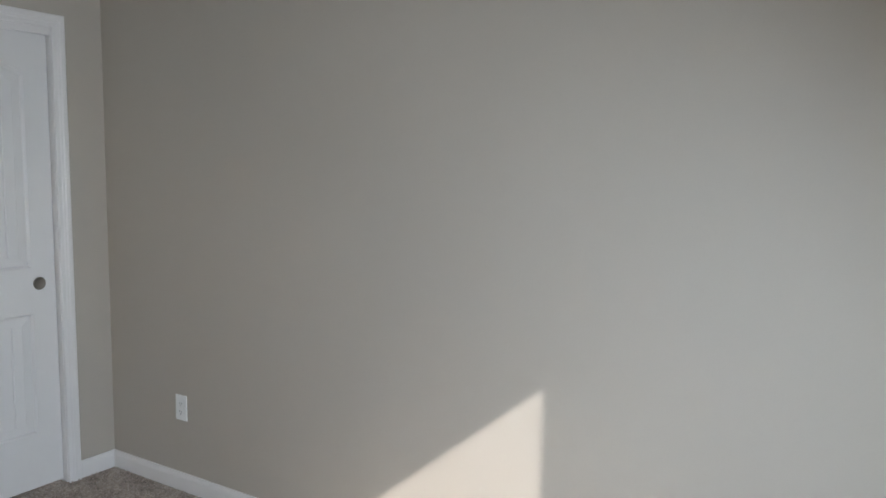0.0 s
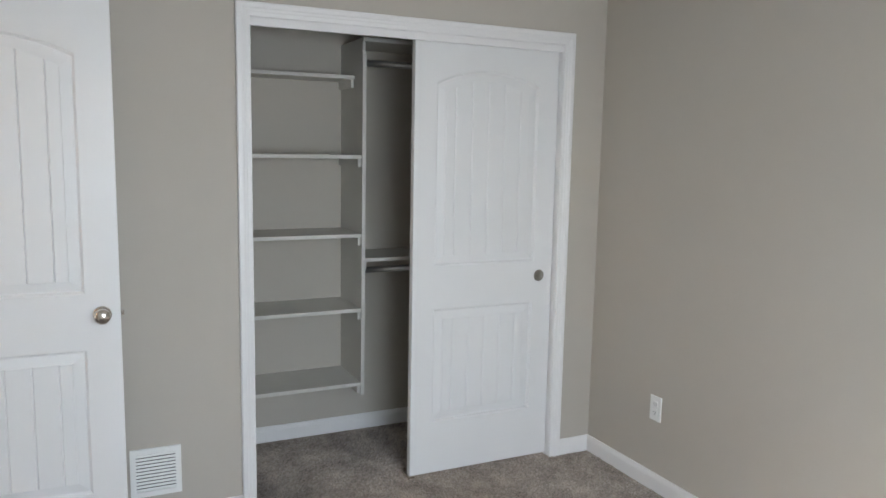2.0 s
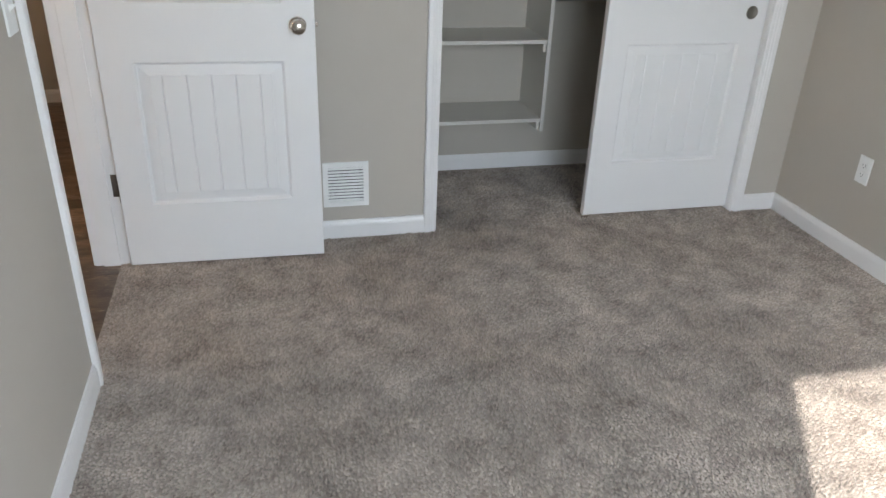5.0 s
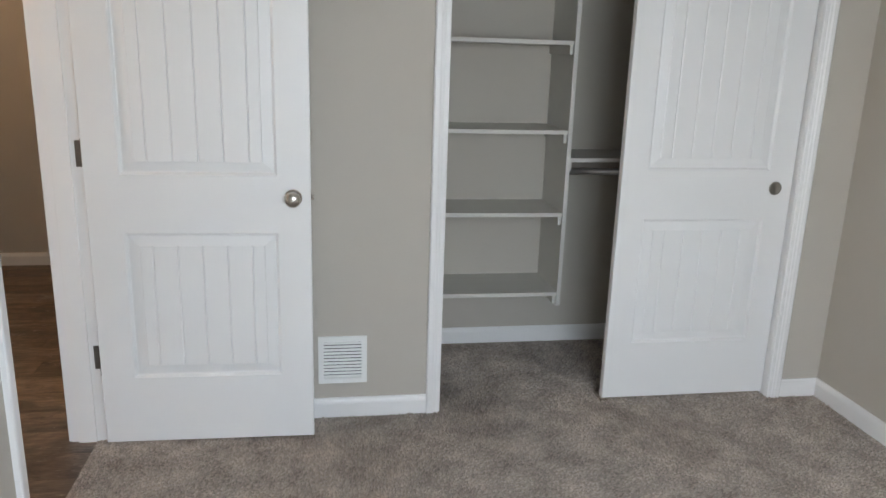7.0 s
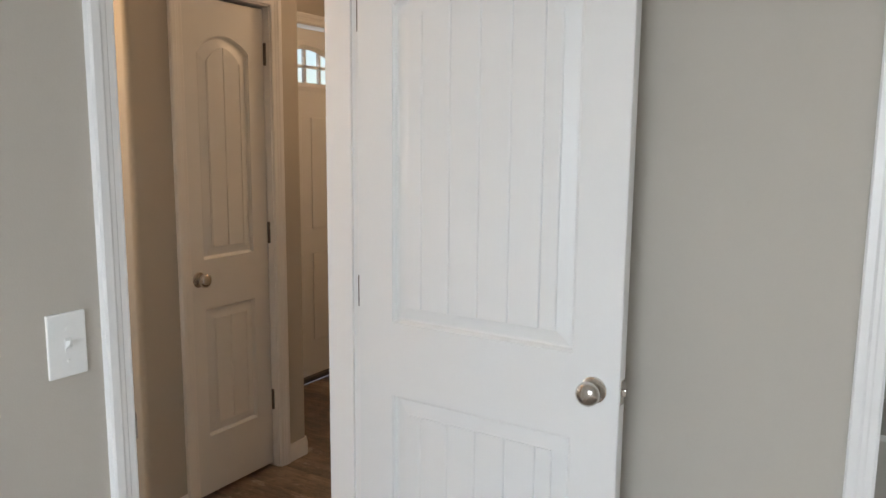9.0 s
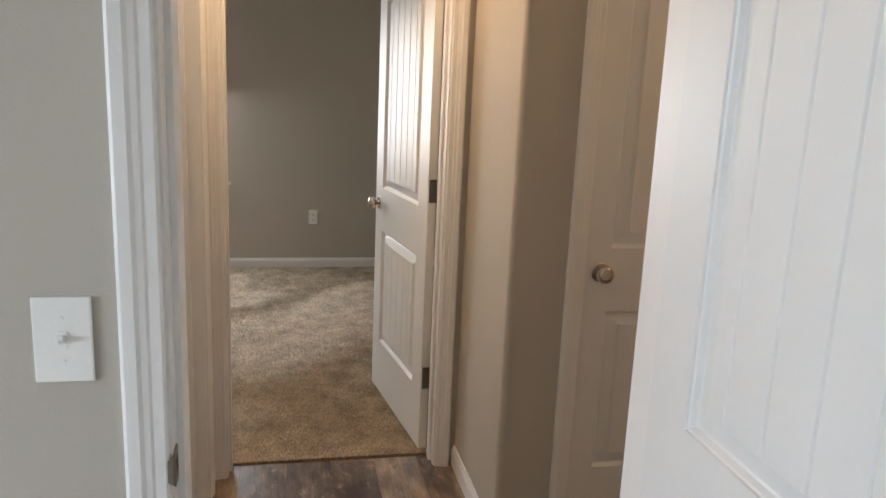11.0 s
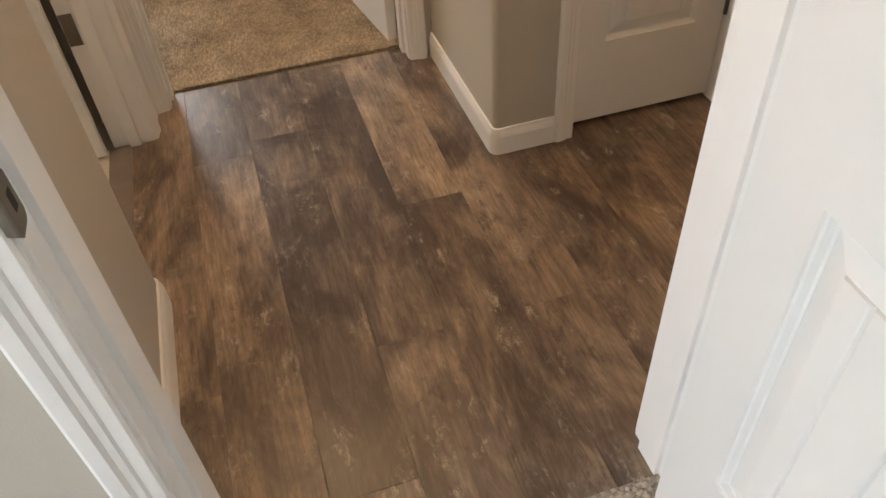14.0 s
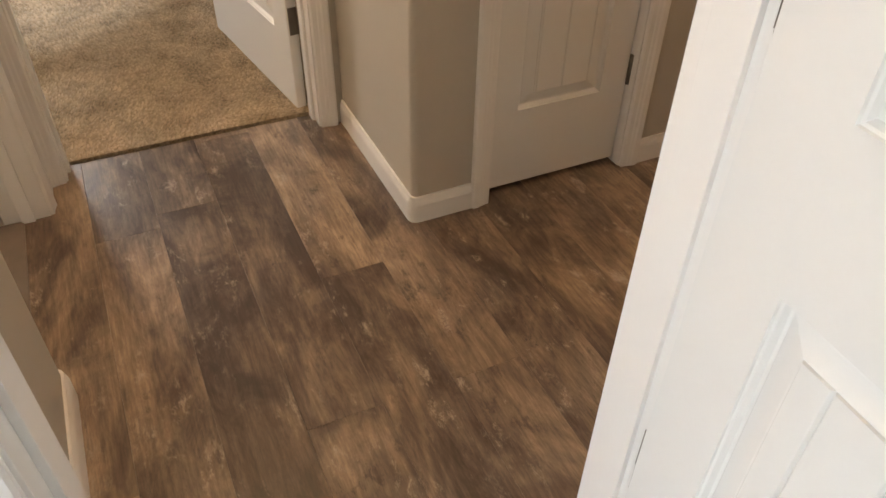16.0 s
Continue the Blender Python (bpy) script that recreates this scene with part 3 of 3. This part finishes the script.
wall_vent(pose(-2.109, 0, 0.247, 0, 0, 180), 0.192, 0.198)

# ---- window of the bedroom ----


def window(name, m, w, z0, z1, label, depth=0.07):
    """Single-hung window; local x across (centred), y out to the room, z up. Its frame stands at y from -0.1 to -0.03."""
    root = thing(name, m, label, "window", "", "structure")
    f = 0.045
    part("window_frame", boxes(((-w / 2, -0.10, z0), (-w / 2 + f, -0.03, z1)), ((w / 2 - f, -0.10, z0), (w / 2, -0.03, z1)), ((-w / 2 + f, -0.10, z0), (w / 2 - f, -0.03, z0 + f)), ((-w / 2 + f, -0.10, z1 - 0.03), (w / 2 - f, -0.03, z1)), bevel=0.002), VINYLWHITE, root)
    zm = (z0 + z1) / 2
    part("meeting_rail", boxes(((-w / 2 + f, -0.085, zm - 0.02), (w / 2 - f, -0.045, zm + 0.02)), bevel=0.002), VINYLWHITE, root)
    for a, b in ((z0 + f, zm - 0.02), (zm + 0.02, z1 - 0.03)):
        g = part("pane", boxes(((-w / 2 + f, -0.068, a), (w / 2 - f, -0.064, b))), GLASS, root)
        g.visible_shadow = False
    part("window_sill", boxes(((-w / 2 - 0.045, -0.03, z0 - 0.004), (w / 2 + 0.045, 0.03, z0 + 0.016)), bevel=0.004), TRIM, root)
    part("apron", boxes(((-w / 2 - 0.03, 0.0, z0 - 0.06), (w / 2 + 0.03, 0.012, z0 - 0.004)), bevel=0.002), TRIM, root)
    return root


window("window_1", pose((WX0 + WX1) / 2, WY, 0), WX1 - WX0, WZ0, WZ1, "white single-hung bedroom window letting in low sun")

# ---- the hall ----
HL = -0.985           # hall wall beside the bathroom
XC = -4.06           # linen closet wall
XF = -4.655          # far doorway wall
HR = -0.055           # short hall wall beside the far doorway
YE = 2.32            # end wall
XE = -4.76           # front door wall
BX0, BX1 = -4.495, -3.80   # bathroom doorway

structure("floor_hall", boxes(((-4.76, -1.06, -0.06), (-3.02, YE, -0.009))), STRIP, "dark underlay below the hall planks", "floor")
structure("ceiling_hall", boxes(((-4.8, -1.1, H), (XH, YE + 0.12, H + 0.1))), CEIL, "white textured hall ceiling", "ceiling")
structure("wall_hall_bath", boxes(((BX0 - 0.015, HL - 0.12, TOP + 0.015), (BX1 - 0.02, HL, H)), ((XF, HL - 0.12, 0), (BX0 - 0.015, HL, H))), WALL, "greige hall wall with the bathroom doorway")
structure("wall_hall_east", boxes(((XH, 0.115, 0), (-2.98, YE + 0.12, H))), WALL, "greige hall wall beside the bedroom")
structure("wall_hall_end", boxes(((-4.8, YE, 0), (XH, YE + 0.12, H))), WALL, "greige end wall of the hall")


def corner_wall():
    """Linen closet walls: one mesh, with bullnose corners."""
    bm = bmesh.new()
    d0, d1 = 0.175, 0.655
    r = 0.02

    def slab(pts, z0, z1):
        sweep(bm, [[(x, y, z) for x, y in pts] for z in (z0, z1)])

    arc = [(XC - r + r * math.cos(a), HR + r - r * math.sin(a)) for a in [math.pi / 2 * i / 6 for i in range(7)]]
    slab(arc + [(XF, HR), (XF, HR + 0.11), (XC - 0.11, HR + 0.11), (XC - 0.11, d0), (XC, d0)], 0, H)
    arc2 = [(XC - r + r * math.cos(a), 0.83 - r + r * math.sin(a)) for a in [math.pi / 2 * i / 6 for i in range(7)]]
    slab(arc2 + [(XE, 0.83), (XE, 0.72), (XC - 0.11, 0.72), (XC - 0.11, d1), (XC, d1)], 0, H)
    slab([(XC, d0), (XC, d1), (XC - 0.11, d1), (XC - 0.11, d0)], TOP + 0.02, H)
    return structure("wall_linen_closet", bm, WALL, "greige linen closet wall with rounded outer corners")


corner_wall()
bm = bmesh.new()
nose = [(BX1 + 0.02 - 0.02 * math.sin(a), HL - 0.02 + 0.02 * math.cos(a)) for a in [math.pi / 2 * i / 6 for i in range(7)]]
sweep(bm, [[(x, y, z) for x, y in [(XH, HL)] + nose + [(BX1, HL - 0.12), (XH, HL - 0.12)]] for z in (0, H)])
structure("wall_hall_left", bm, WALL, "greige hall wall ending in a rounded corner")
structure("linen_jamb", boxes(((XC - 0.11, 0.175, 0), (XC, 0.187, TOP)), ((XC - 0.11, 0.643, 0), (XC, 0.655, TOP)), ((XC - 0.11, 0.187, TOP), (XC, 0.643, TOP + 0.012)), bevel=0.001), TRIM, "white linen closet jamb", "door jamb")
casing("linen_casing", pose(XC, 0, 0, 0, 0, -90), -0.648, -0.182, TOP + 0.005, "white moulded casing round the linen closet door")
door("linen_closet_door", pose(XC - 0.032, 0.641, 0, 0, 0, -90), 0.452, "narrow white two-panel arched closet door, shut", stile=0.09, hinge_side=1, faces=(1,), knobs=(1,), z0=0.018)

# far doorway
FN, FF = -0.927, -0.142
structure("wall_far_doorway", boxes(((XF - 0.125, -3.4, 0), (XF, FN - 0.02, H)), ((XF - 0.125, FN - 0.02, TOP + 0.02), (XF, FF + 0.02, H)), ((XF - 0.125, FF + 0.02, 0), (XF, 0.72, H))), WALL, "greige wall with the far bedroom doorway")
structure("far_jamb", boxes(((XF - 0.125, FN - 0.02, 0), (XF, FN, TOP)), ((XF - 0.125, FF, 0), (XF, FF + 0.02, TOP)), ((XF - 0.125, FN, TOP), (XF, FF, TOP + 0.02)),
                           ((XF - 0.085, FN, 0), (XF - 0.045, FN + 0.010, TOP)), ((XF - 0.085, FF - 0.010, 0), (XF - 0.045, FF, TOP)), bevel=0.0012), TRIM, "white door jamb with a stop strip", "door jamb")
casing("far_casing", pose(XF, 0, 0, 0, 0, -90), -FF - 0.005, -FN + 0.005, TOP + 0.005, "white moulded casing round the far bedroom doorway")
door("far_bedroom_door", pose(XF - 0.129, FF - 0.003, 0, 0, 0, 180) @ pose(0, 0, 0, 0, 0, 8.4) @ Matrix.Diagonal((1, -1, 1, 1)), 0.762, "white two-panel plank door standing open into the carpeted room", hinge_side=1)
for z in (0.39, 1.15, 1.85):
    tagged(mesh_ob("jamb_hinge", boxes(((XF - 0.123, FF - 0.0016, z - 0.045), (XF - 0.090, FF - 0.0001, z + 0.045)), bevel=0.0004), HINGE), "brushed metal hinge leaf screwed to the door jamb", "hinge", "far door hinges")

# bathroom doorway
structure("bath_jamb", boxes(((BX0 - 0.015, HL - 0.12, 0), (BX0, HL, TOP)), ((BX0, HL - 0.12, TOP), (BX1 - 0.02, HL, TOP + 0.015)), ((BX0, HL - 0.075, 0), (BX0 + 0.010, HL - 0.04, TOP)), bevel=0.0012), TRIM, "white bathroom door jamb with a stop strip", "door jamb")
casing("bath_casing", pose(0, HL, 0, 0, 0, 0), BX0 - 0.005, BX1 - 0.02, TOP + 0.005, "white moulded casing round the bathroom doorway", (True, False))
door("bathroom_door", pose(BX0 + 0.045, HL - 0.139, 0, 0, 0, -90) @ pose(0, 0, 0, 0, 0, 2), 0.70, "white two-panel bathroom door standing open", hinges=False, knobs=(), faces=(1,))
for z in (0.385, 1.13, 1.85):
    tagged(mesh_ob("jamb_hinge", boxes(((BX0 + 0.0001, HL - 0.118, z - 0.045), (BX0 + 0.0018, HL - 0.084, z + 0.045)), bevel=0.0004), HINGE), "brushed metal hinge leaf screwed to the door jamb", "hinge", "bathroom door hinges")
structure("floor_bath", boxes(((-4.95, -2.9, -0.05), (XH, -1.07, -0.002))), TILE, "pale beige bathroom vinyl floor", "floor")
structure("wall_bath", boxes(((-4.645, -3.0, 0), (XH, -2.9, H))), WALL, "greige bathroom wall")
structure("ceiling_bath", boxes(((-4.75, -3.0, H), (XH, -1.1, H + 0.1))), CEIL, "white bathroom ceiling", "ceiling")
tagged(mesh_ob("transition_strip", boxes(((BX0 + 0.001, HL - 0.135, -0.004), (BX1 - 0.013, HL - 0.070, 0.006)), bevel=0.004), STRIP), "dark wood-look floor transition strip at the bathroom", "threshold", "", "structure")

# front door
structure("wall_front_door", boxes(((XE - 0.14, 0.72, 0), (XE, 1.205, H)), ((XE - 0.14, 1.205, 2.16), (XE, 2.145, H)), ((XE - 0.14, 2.145, 0), (XE, YE, H))), WALL, "greige entry wall with the front door")


def front_door():
    root = thing("front_door", pose(XE - 0.02, 1.675, 0), "white front door with a small arched grid window, shut", "door")
    lw, z0, z1, crown = 0.29, 1.79, 1.965, 2.04
    arc = rail_arc(-lw, lw, z1, crown, 16)
    bm = bmesh.new()
    for x in (0.0, -0.044):
        for pts in ([(-0.455, 0.03), (-lw, 0.03), (-lw, 2.13), (-0.455, 2.13)], [(lw, 0.03), (0.455, 0.03), (0.455, 2.13), (lw, 2.13)], [(-lw, 0.03), (lw, 0.03), (lw, z0), (-lw, z0)], [(lw, 2.13), (-lw, 2.13)] + arc):
            bm.faces.new([bm.verts.new((x, y, z)) for y, z in pts])
    rim = [(-lw, z0), (lw, z0)] + arc[::-1]
    for loop in (rim, [(-0.455, 0.03), (0.455, 0.03), (0.455, 2.13), (-0.455, 2.13)]):
        k = len(loop)
        for i in range(k):
            (a, b), (c, d) = loop[i], loop[(i + 1) % k]
            bm.faces.new([bm.verts.new(p) for p in ((0, a, b), (0, c, d), (-0.044, c, d), (-0.044, a, b))])
    bmesh.ops.remove_doubles(bm, verts=bm.verts, dist=0.00001)
    leaf = part("leaf", bm, WHITE, root)
    bm = bmesh.new()
    inner = [(-lw + 0.03, z0 + 0.03), (lw - 0.03, z0 + 0.03)] + rail_arc(-lw + 0.03, lw - 0.03, z1 - 0.03, crown - 0.03, 16)[::-1]
    outer = [(-lw - 0.02, z0 - 0.02), (lw + 0.02, z0 - 0.02)] + rail_arc(-lw - 0.02, lw + 0.02, z1 + 0.015, crown + 0.02, 16)[::-1]
    k = len(inner)
    ro, ri, rb = ([bm.verts.new((d, y, z)) for y, z in lp] for lp, d in ((outer, 0.0008), ([((a + c) / 2, (b + e) / 2) for (a, b), (c, e) in zip(outer, inner)], 0.014), (inner, 0.002)))
    for p, q in ((ro, ri), (ri, rb)):
        for i in range(k):
            bm.faces.new((p[i], p[(i + 1) % k], q[(i + 1) % k], q[i]))
    part("window_frame", bm, WHITE, root)
    part("pane", boxes(((-0.024, -lw, z0), (-0.020, lw, crown))), FROST, root, "bright arched pane")
    for y in (-0.13, 0.0, 0.13):
        part("muntin", boxes(((-0.019, y - 0.008, z0), (0.002, y + 0.008, crown - 0.02))), WHITE, root)
    part("muntin", boxes(((-0.019, -lw, 1.905), (0.002, lw, 1.921))), WHITE, root)
    bm = bmesh.new()
    for pz0, pz1 in ((0.25, 0.8), (0.95, 1.62)):
        for y0, y1 in ((-0.33, -0.04), (0.04, 0.33)):
            add_box(bm, (-0.001, y0, pz0), (0.007, y1, pz1), 0.006)
    part("moulding", bm, WHITE, root)
    for z in (0.3, 1.07, 1.85):
        part("hinge_plate", boxes(((0.0, 0.452, z - 0.05), (0.004, 0.466, z + 0.05)), bevel=0.001), HINGE, root)
    part("threshold", boxes(((-0.05, -0.455, 0.0), (0.03, 0.455, 0.028)), bevel=0.004), HINGE, root)


front_door()
structure("front_jamb", boxes(((XE - 0.14, 1.205, 0), (XE, 1.218, 2.15)), ((XE - 0.14, 2.132, 0), (XE, 2.145, 2.15)), ((XE - 0.14, 1.205, 2.15), (XE, 2.145, 2.16))), TRIM, "white front door jamb", "door jamb")
casing("front_casing", pose(XE, 0, 0, 0, 0, -90), -2.138, -1.212, 2.155, "white moulded casing round the front door")

# hall baseboards
baseboard((BX1 + 0.015, HL), (XH, HL), (0, 1))
baseboard((XF, HL), (BX0 - 0.063, HL), (0, 1))
baseboard((XC - 0.015, HR), (XF, HR), (0, -1), (0, 0))
baseboard((XC, 0.124), (XC, HR + 0.015), (1, 0), (0, 0))
baseboard((XC, 0.815), (XC, 0.706), (1, 0), (0, 0))
baseboard((XE, 2.196), (XE, YE), (1, 0), (0, -1))
baseboard((XE, YE), (XH, YE), (0, -1), (-1, 0))
baseboard((XH, JF + 0.063), (XH, YE), (-1, 0), (0, -1))
baseboard((XE, 0.83), (XC - 0.015, 0.83), (0, 1))


def base_corner(cx, cy, a0):
    """The rounded piece of baseboard round a bullnose corner."""
    bm = bmesh.new()
    secs = []
    for i in range(8):
        a = a0 + math.pi / 2 * i / 7
        secs.append([(cx + (0.015 + d) * math.cos(a), cy + (0.015 + d) * math.sin(a), h) for d, h in BASE])
    sweep(bm, secs)
    structure("baseboard", bm, TRIM, "white baseboard rounding the wall corner", "baseboard", False)


base_corner(XC - 0.015, HR + 0.015, -math.pi / 2)
base_corner(XC - 0.015, 0.815, 0)
base_corner(BX1 + 0.015, HL - 0.015, math.pi / 2)
baseboard((BX1, HL - 0.015), (BX1, HL - 0.12), (-1, 0))

# hall ceiling lamp, copied below for the two added lights
root = thing("ceiling_lamp", pose(-4.38, -0.68, H), "warm flush ceiling lamp, out of view overhead", "ceiling lamp")
bm = bmesh.new()
lathe(bm, ((0, 0), (0.15, 0), (0.15, -0.02), (0, -0.02)), 28)
part("pan", bm, NICKEL, root, "", True)
bm = bmesh.new()
lathe(bm, ((0.135, -0.02), (0.125, -0.05), (0.08, -0.075), (0, -0.085)), 28)
part("shade", bm, GLOBE, root, "glowing warm glass shade", True)
# unseen fixture made up for the linen side fill
copy_thing(root, pose(-3.6, 1.45, H))
# unseen bathroom fixture to go with the added light
copy_thing(root, pose(-3.85, -2.0, H))

# ---- far room ----
XW = -8.0
structure("floor_far_room", boxes(((XW, -3.4, -0.05), (-4.753, 0.72, 0.006))), CARPET_FAR, "warm beige cut-pile carpet of the far room", "carpet")
structure("ceiling_far_room", boxes(((XW - 0.14, -3.5, H), (XF - 0.125, 0.82, H + 0.1))), CEIL, "white far room ceiling", "ceiling")
VY0, VY1, VZ0, VZ1 = -2.52, -1.185, 0.675, 2.05
structure("wall_far_room_window", boxes(((XW - 0.14, -3.5, 0), (XW, VY0, H)), ((XW - 0.14, VY1, 0), (XW, 0.82, H)), ((XW - 0.14, VY0, 0), (XW, VY1, VZ0)), ((XW - 0.14, VY0, VZ1), (XW, VY1, H))), WALL, "greige far room wall with a window")
structure("wall_far_room_side", boxes(((XW, 0.72, 0), (XE - 0.14, 0.82, H))), WALL, "greige far room side wall")
structure("wall_far_room_south", boxes(((XW, -3.5, 0), (XF, -3.4, H))), WALL, "greige far room side wall")
window("window_2", pose(XW, (VY0 + VY1) / 2, 0, 0, 0, -90), VY1 - VY0, VZ0, VZ1, "white single-hung window looking out on houses")
baseboard((XW, -3.4), (XW, 0.72), (1, 0))
outlet("wall_outlet_plate", pose(XW, -0.505, 0.418, 0, 0, -90), "white duplex outlet low on the far room wall")

# ---- outside ----
bm = bmesh.new()
lathe(bm, ((0, -0.5), (14, -0.6), (32, -4.6), (900, -4.6)), 48)
structure("ground", bm, GROUND, "pale bare ground falling away from the house", "ground", True)


def house(x, y, z, w, d, h, wall_mat, label, rows=1, band=None):
    root = thing("house", pose(x, y, z), label, "house", "houses outside")
    part("wall", boxes(((-d / 2, -w / 2, 0), (d / 2, w / 2, h))), wall_mat, root)
    bm = bmesh.new()
    sweep(bm, [[(-d / 2 - 0.4, yy, h), (d / 2 + 0.4, yy, h), (0, yy, h + 0.9)] for yy in (-w / 2 - 0.4, w / 2 + 0.4)])
    part("roof", bm, ROOF, root)
    if band:
        part("band", boxes(((d / 2, -w / 2, 0.0), (d / 2 + 0.08, w / 2, 0.75))), band, root, "yellow lower siding")
    n = int(w / 1.6)
    for i in range(n):
        for k in range(rows):
            yy = -w / 2 + (i + 0.5) * w / n
            part("window", boxes(((d / 2 - 0.02, yy - 0.4, 1.05 + 1.5 * k), (d / 2 + 0.05, yy + 0.4, 1.95 + 1.5 * k))), ROOF, root, "dark window")


house(-42, -6, -4.6, 15, 8, 2.3, SIDING, "long pale house with a grey roof down the slope", 1, YELLOW)
house(-66, -9, -4.6, 24, 9, 3.4, YELLOW, "yellow house with dark windows and a grey roof", 1)
# sun blocker added out of view, shades window_2
house(-16.5, -13.5, -1.2, 11, 8, 9.2, SIDING, "unseen tall house added to keep direct sun off the far room window", 4)

# ---- carpet pile ----


def pile(name, x0, x1, y0, y1, z, step, mat, label, seed):
    """Thousands of leaning yarn tufts, each a small four-sided tip."""
    g = np.random.default_rng(seed)
    nx, ny = int((x1 - x0) / step), int((y1 - y0) / step)
    gx, gy = np.meshgrid(np.arange(nx), np.arange(ny), indexing="ij")
    px = x0 + (gx.ravel() + 0.5 + g.uniform(-0.45, 0.45, nx * ny)) * step
    py = y0 + (gy.ravel() + 0.5 + g.uniform(-0.45, 0.45, nx * ny)) * step
    n = len(px)
    # the lie of the pile changes from patch to patch
    a = 1.7 * np.sin(2.1 * px + 1.3 * np.sin(1.7 * py + 0.5)) + 1.3 * np.sin(3.3 * py + 1.1 * np.sin(2.9 * px)) + 0.8 * np.sin(7.1 * px + 5.3 * py) + g.normal(0, 0.55, n)
    lean = step * g.uniform(0.3, 1.1, n)
    h = g.uniform(0.004, 0.010, n)
    rad = step * g.uniform(0.55, 0.85, n)
    v = np.zeros((n, 5, 3))
    turn = g.uniform(0, 1.57, n)
    for k in range(4):
        v[:, k, 0] = px + rad * np.cos(turn + k * np.pi / 2)
        v[:, k, 1] = py + rad * np.sin(turn + k * np.pi / 2)
        v[:, k, 2] = z - 0.001
    v[:, 4, 0], v[:, 4, 1], v[:, 4, 2] = px + lean * np.cos(a), py + lean * np.sin(a), z + h
    tri = np.array([[0, 1, 4], [1, 2, 4], [2, 3, 4], [3, 0, 4]])
    f = (np.arange(n)[:, None, None] * 5 + tri[None]).reshape(-1)
    me = bpy.data.meshes.new(name)
    me.vertices.add(n * 5)
    me.vertices.foreach_set("co", v.reshape(-1))
    me.loops.add(len(f))
    me.loops.foreach_set("vertex_index", f.astype(np.int32))
    me.polygons.add(len(f) // 3)
    me.polygons.foreach_set("loop_start", np.arange(0, len(f), 3, dtype=np.int32))
    me.polygons.foreach_set("loop_total", np.full(len(f) // 3, 3, dtype=np.int32))
    me.update(calc_edges=True)
    me.validate()
    me.materials.append(mat)
    return tagged(new(name, me), label, "carpet pile", "", "stuff")


pile("carpet_pile", -3.018, -0.012, -2.9, -0.012, 0.0, 0.0085, PILE, "soft taupe cut-pile yarn tufts of the bedroom carpet", 3)
pile("carpet_pile", -1.86, -0.1, -0.014, 0.73, 0.0, 0.0105, PILE, "taupe cut-pile yarn tufts inside the closet", 4)
pile("carpet_pile", -5.8, -4.75, -1.3, 0.0, 0.006, 0.0085, PILE_FAR, "warm beige cut-pile yarn tufts at the far doorway", 5)
pile("carpet_pile", -7.98, -5.8, -1.9, 0.3, 0.006, 0.012, PILE_FAR, "warm beige cut-pile yarn tufts of the far carpet", 6)

# ---- the hall's vinyl planks ----
PW, PL = 0.1725, 1.22


def plank_mesh(length, width):
    bm = bmesh.new()
    g, c, t = 0.00015, 0.0007, 0.0006
    rings = [[bm.verts.new(p) for p in ((g + i, g + i, z), (length - g - i, g + i, z), (length - g - i, width - g - i, z), (g + i, width - g - i, z))] for i, z in ((0, -0.009), (0, -t), (c, 0.0))]
    for a, b in zip(rings, rings[1:]):
        for i in range(4):
            bm.faces.new((a[i], a[(i + 1) % 4], b[(i + 1) % 4], b[i]))
    bm.faces.new(rings[-1])
    bmesh.ops.recalc_face_normals(bm, faces=bm.faces)
    me = bpy.data.meshes.new("plank")
    bm.to_mesh(me)
    bm.free()
    me.materials.append(PLANK)
    return me


floor_hall = bpy.data.objects["floor_hall"]
meshes = {}
rng = random.Random(4)
row = -5
while True:
    y0 = -0.196 + PW * row
    if y0 > YE:
        break
    y1 = min(y0 + PW, YE)
    lo_y = max(y0, -1.06)
    if y1 > lo_y:
        start = {0: -3.493, -1: -3.934, -2: -3.495, -3: -3.16, -4: -4.315, 1: -4.15}.get(row, -3.2 - rng.random() * 1.2)
        while start > -4.78:
            start -= PL
        x = start
        while x < -3.02:
            a, b = max(x, -4.74), min(x + PL, -3.02)
            if b - a > 0.01:
                key = (round(b - a, 4), round(y1 - lo_y, 4))
                if key not in meshes:
                    meshes[key] = plank_mesh(*key)
                ob = new("plank", meshes[key])
                ob.parent = floor_hall
                ob.location = (a, lo_y, 0.0)
            x += PL
    row += 1
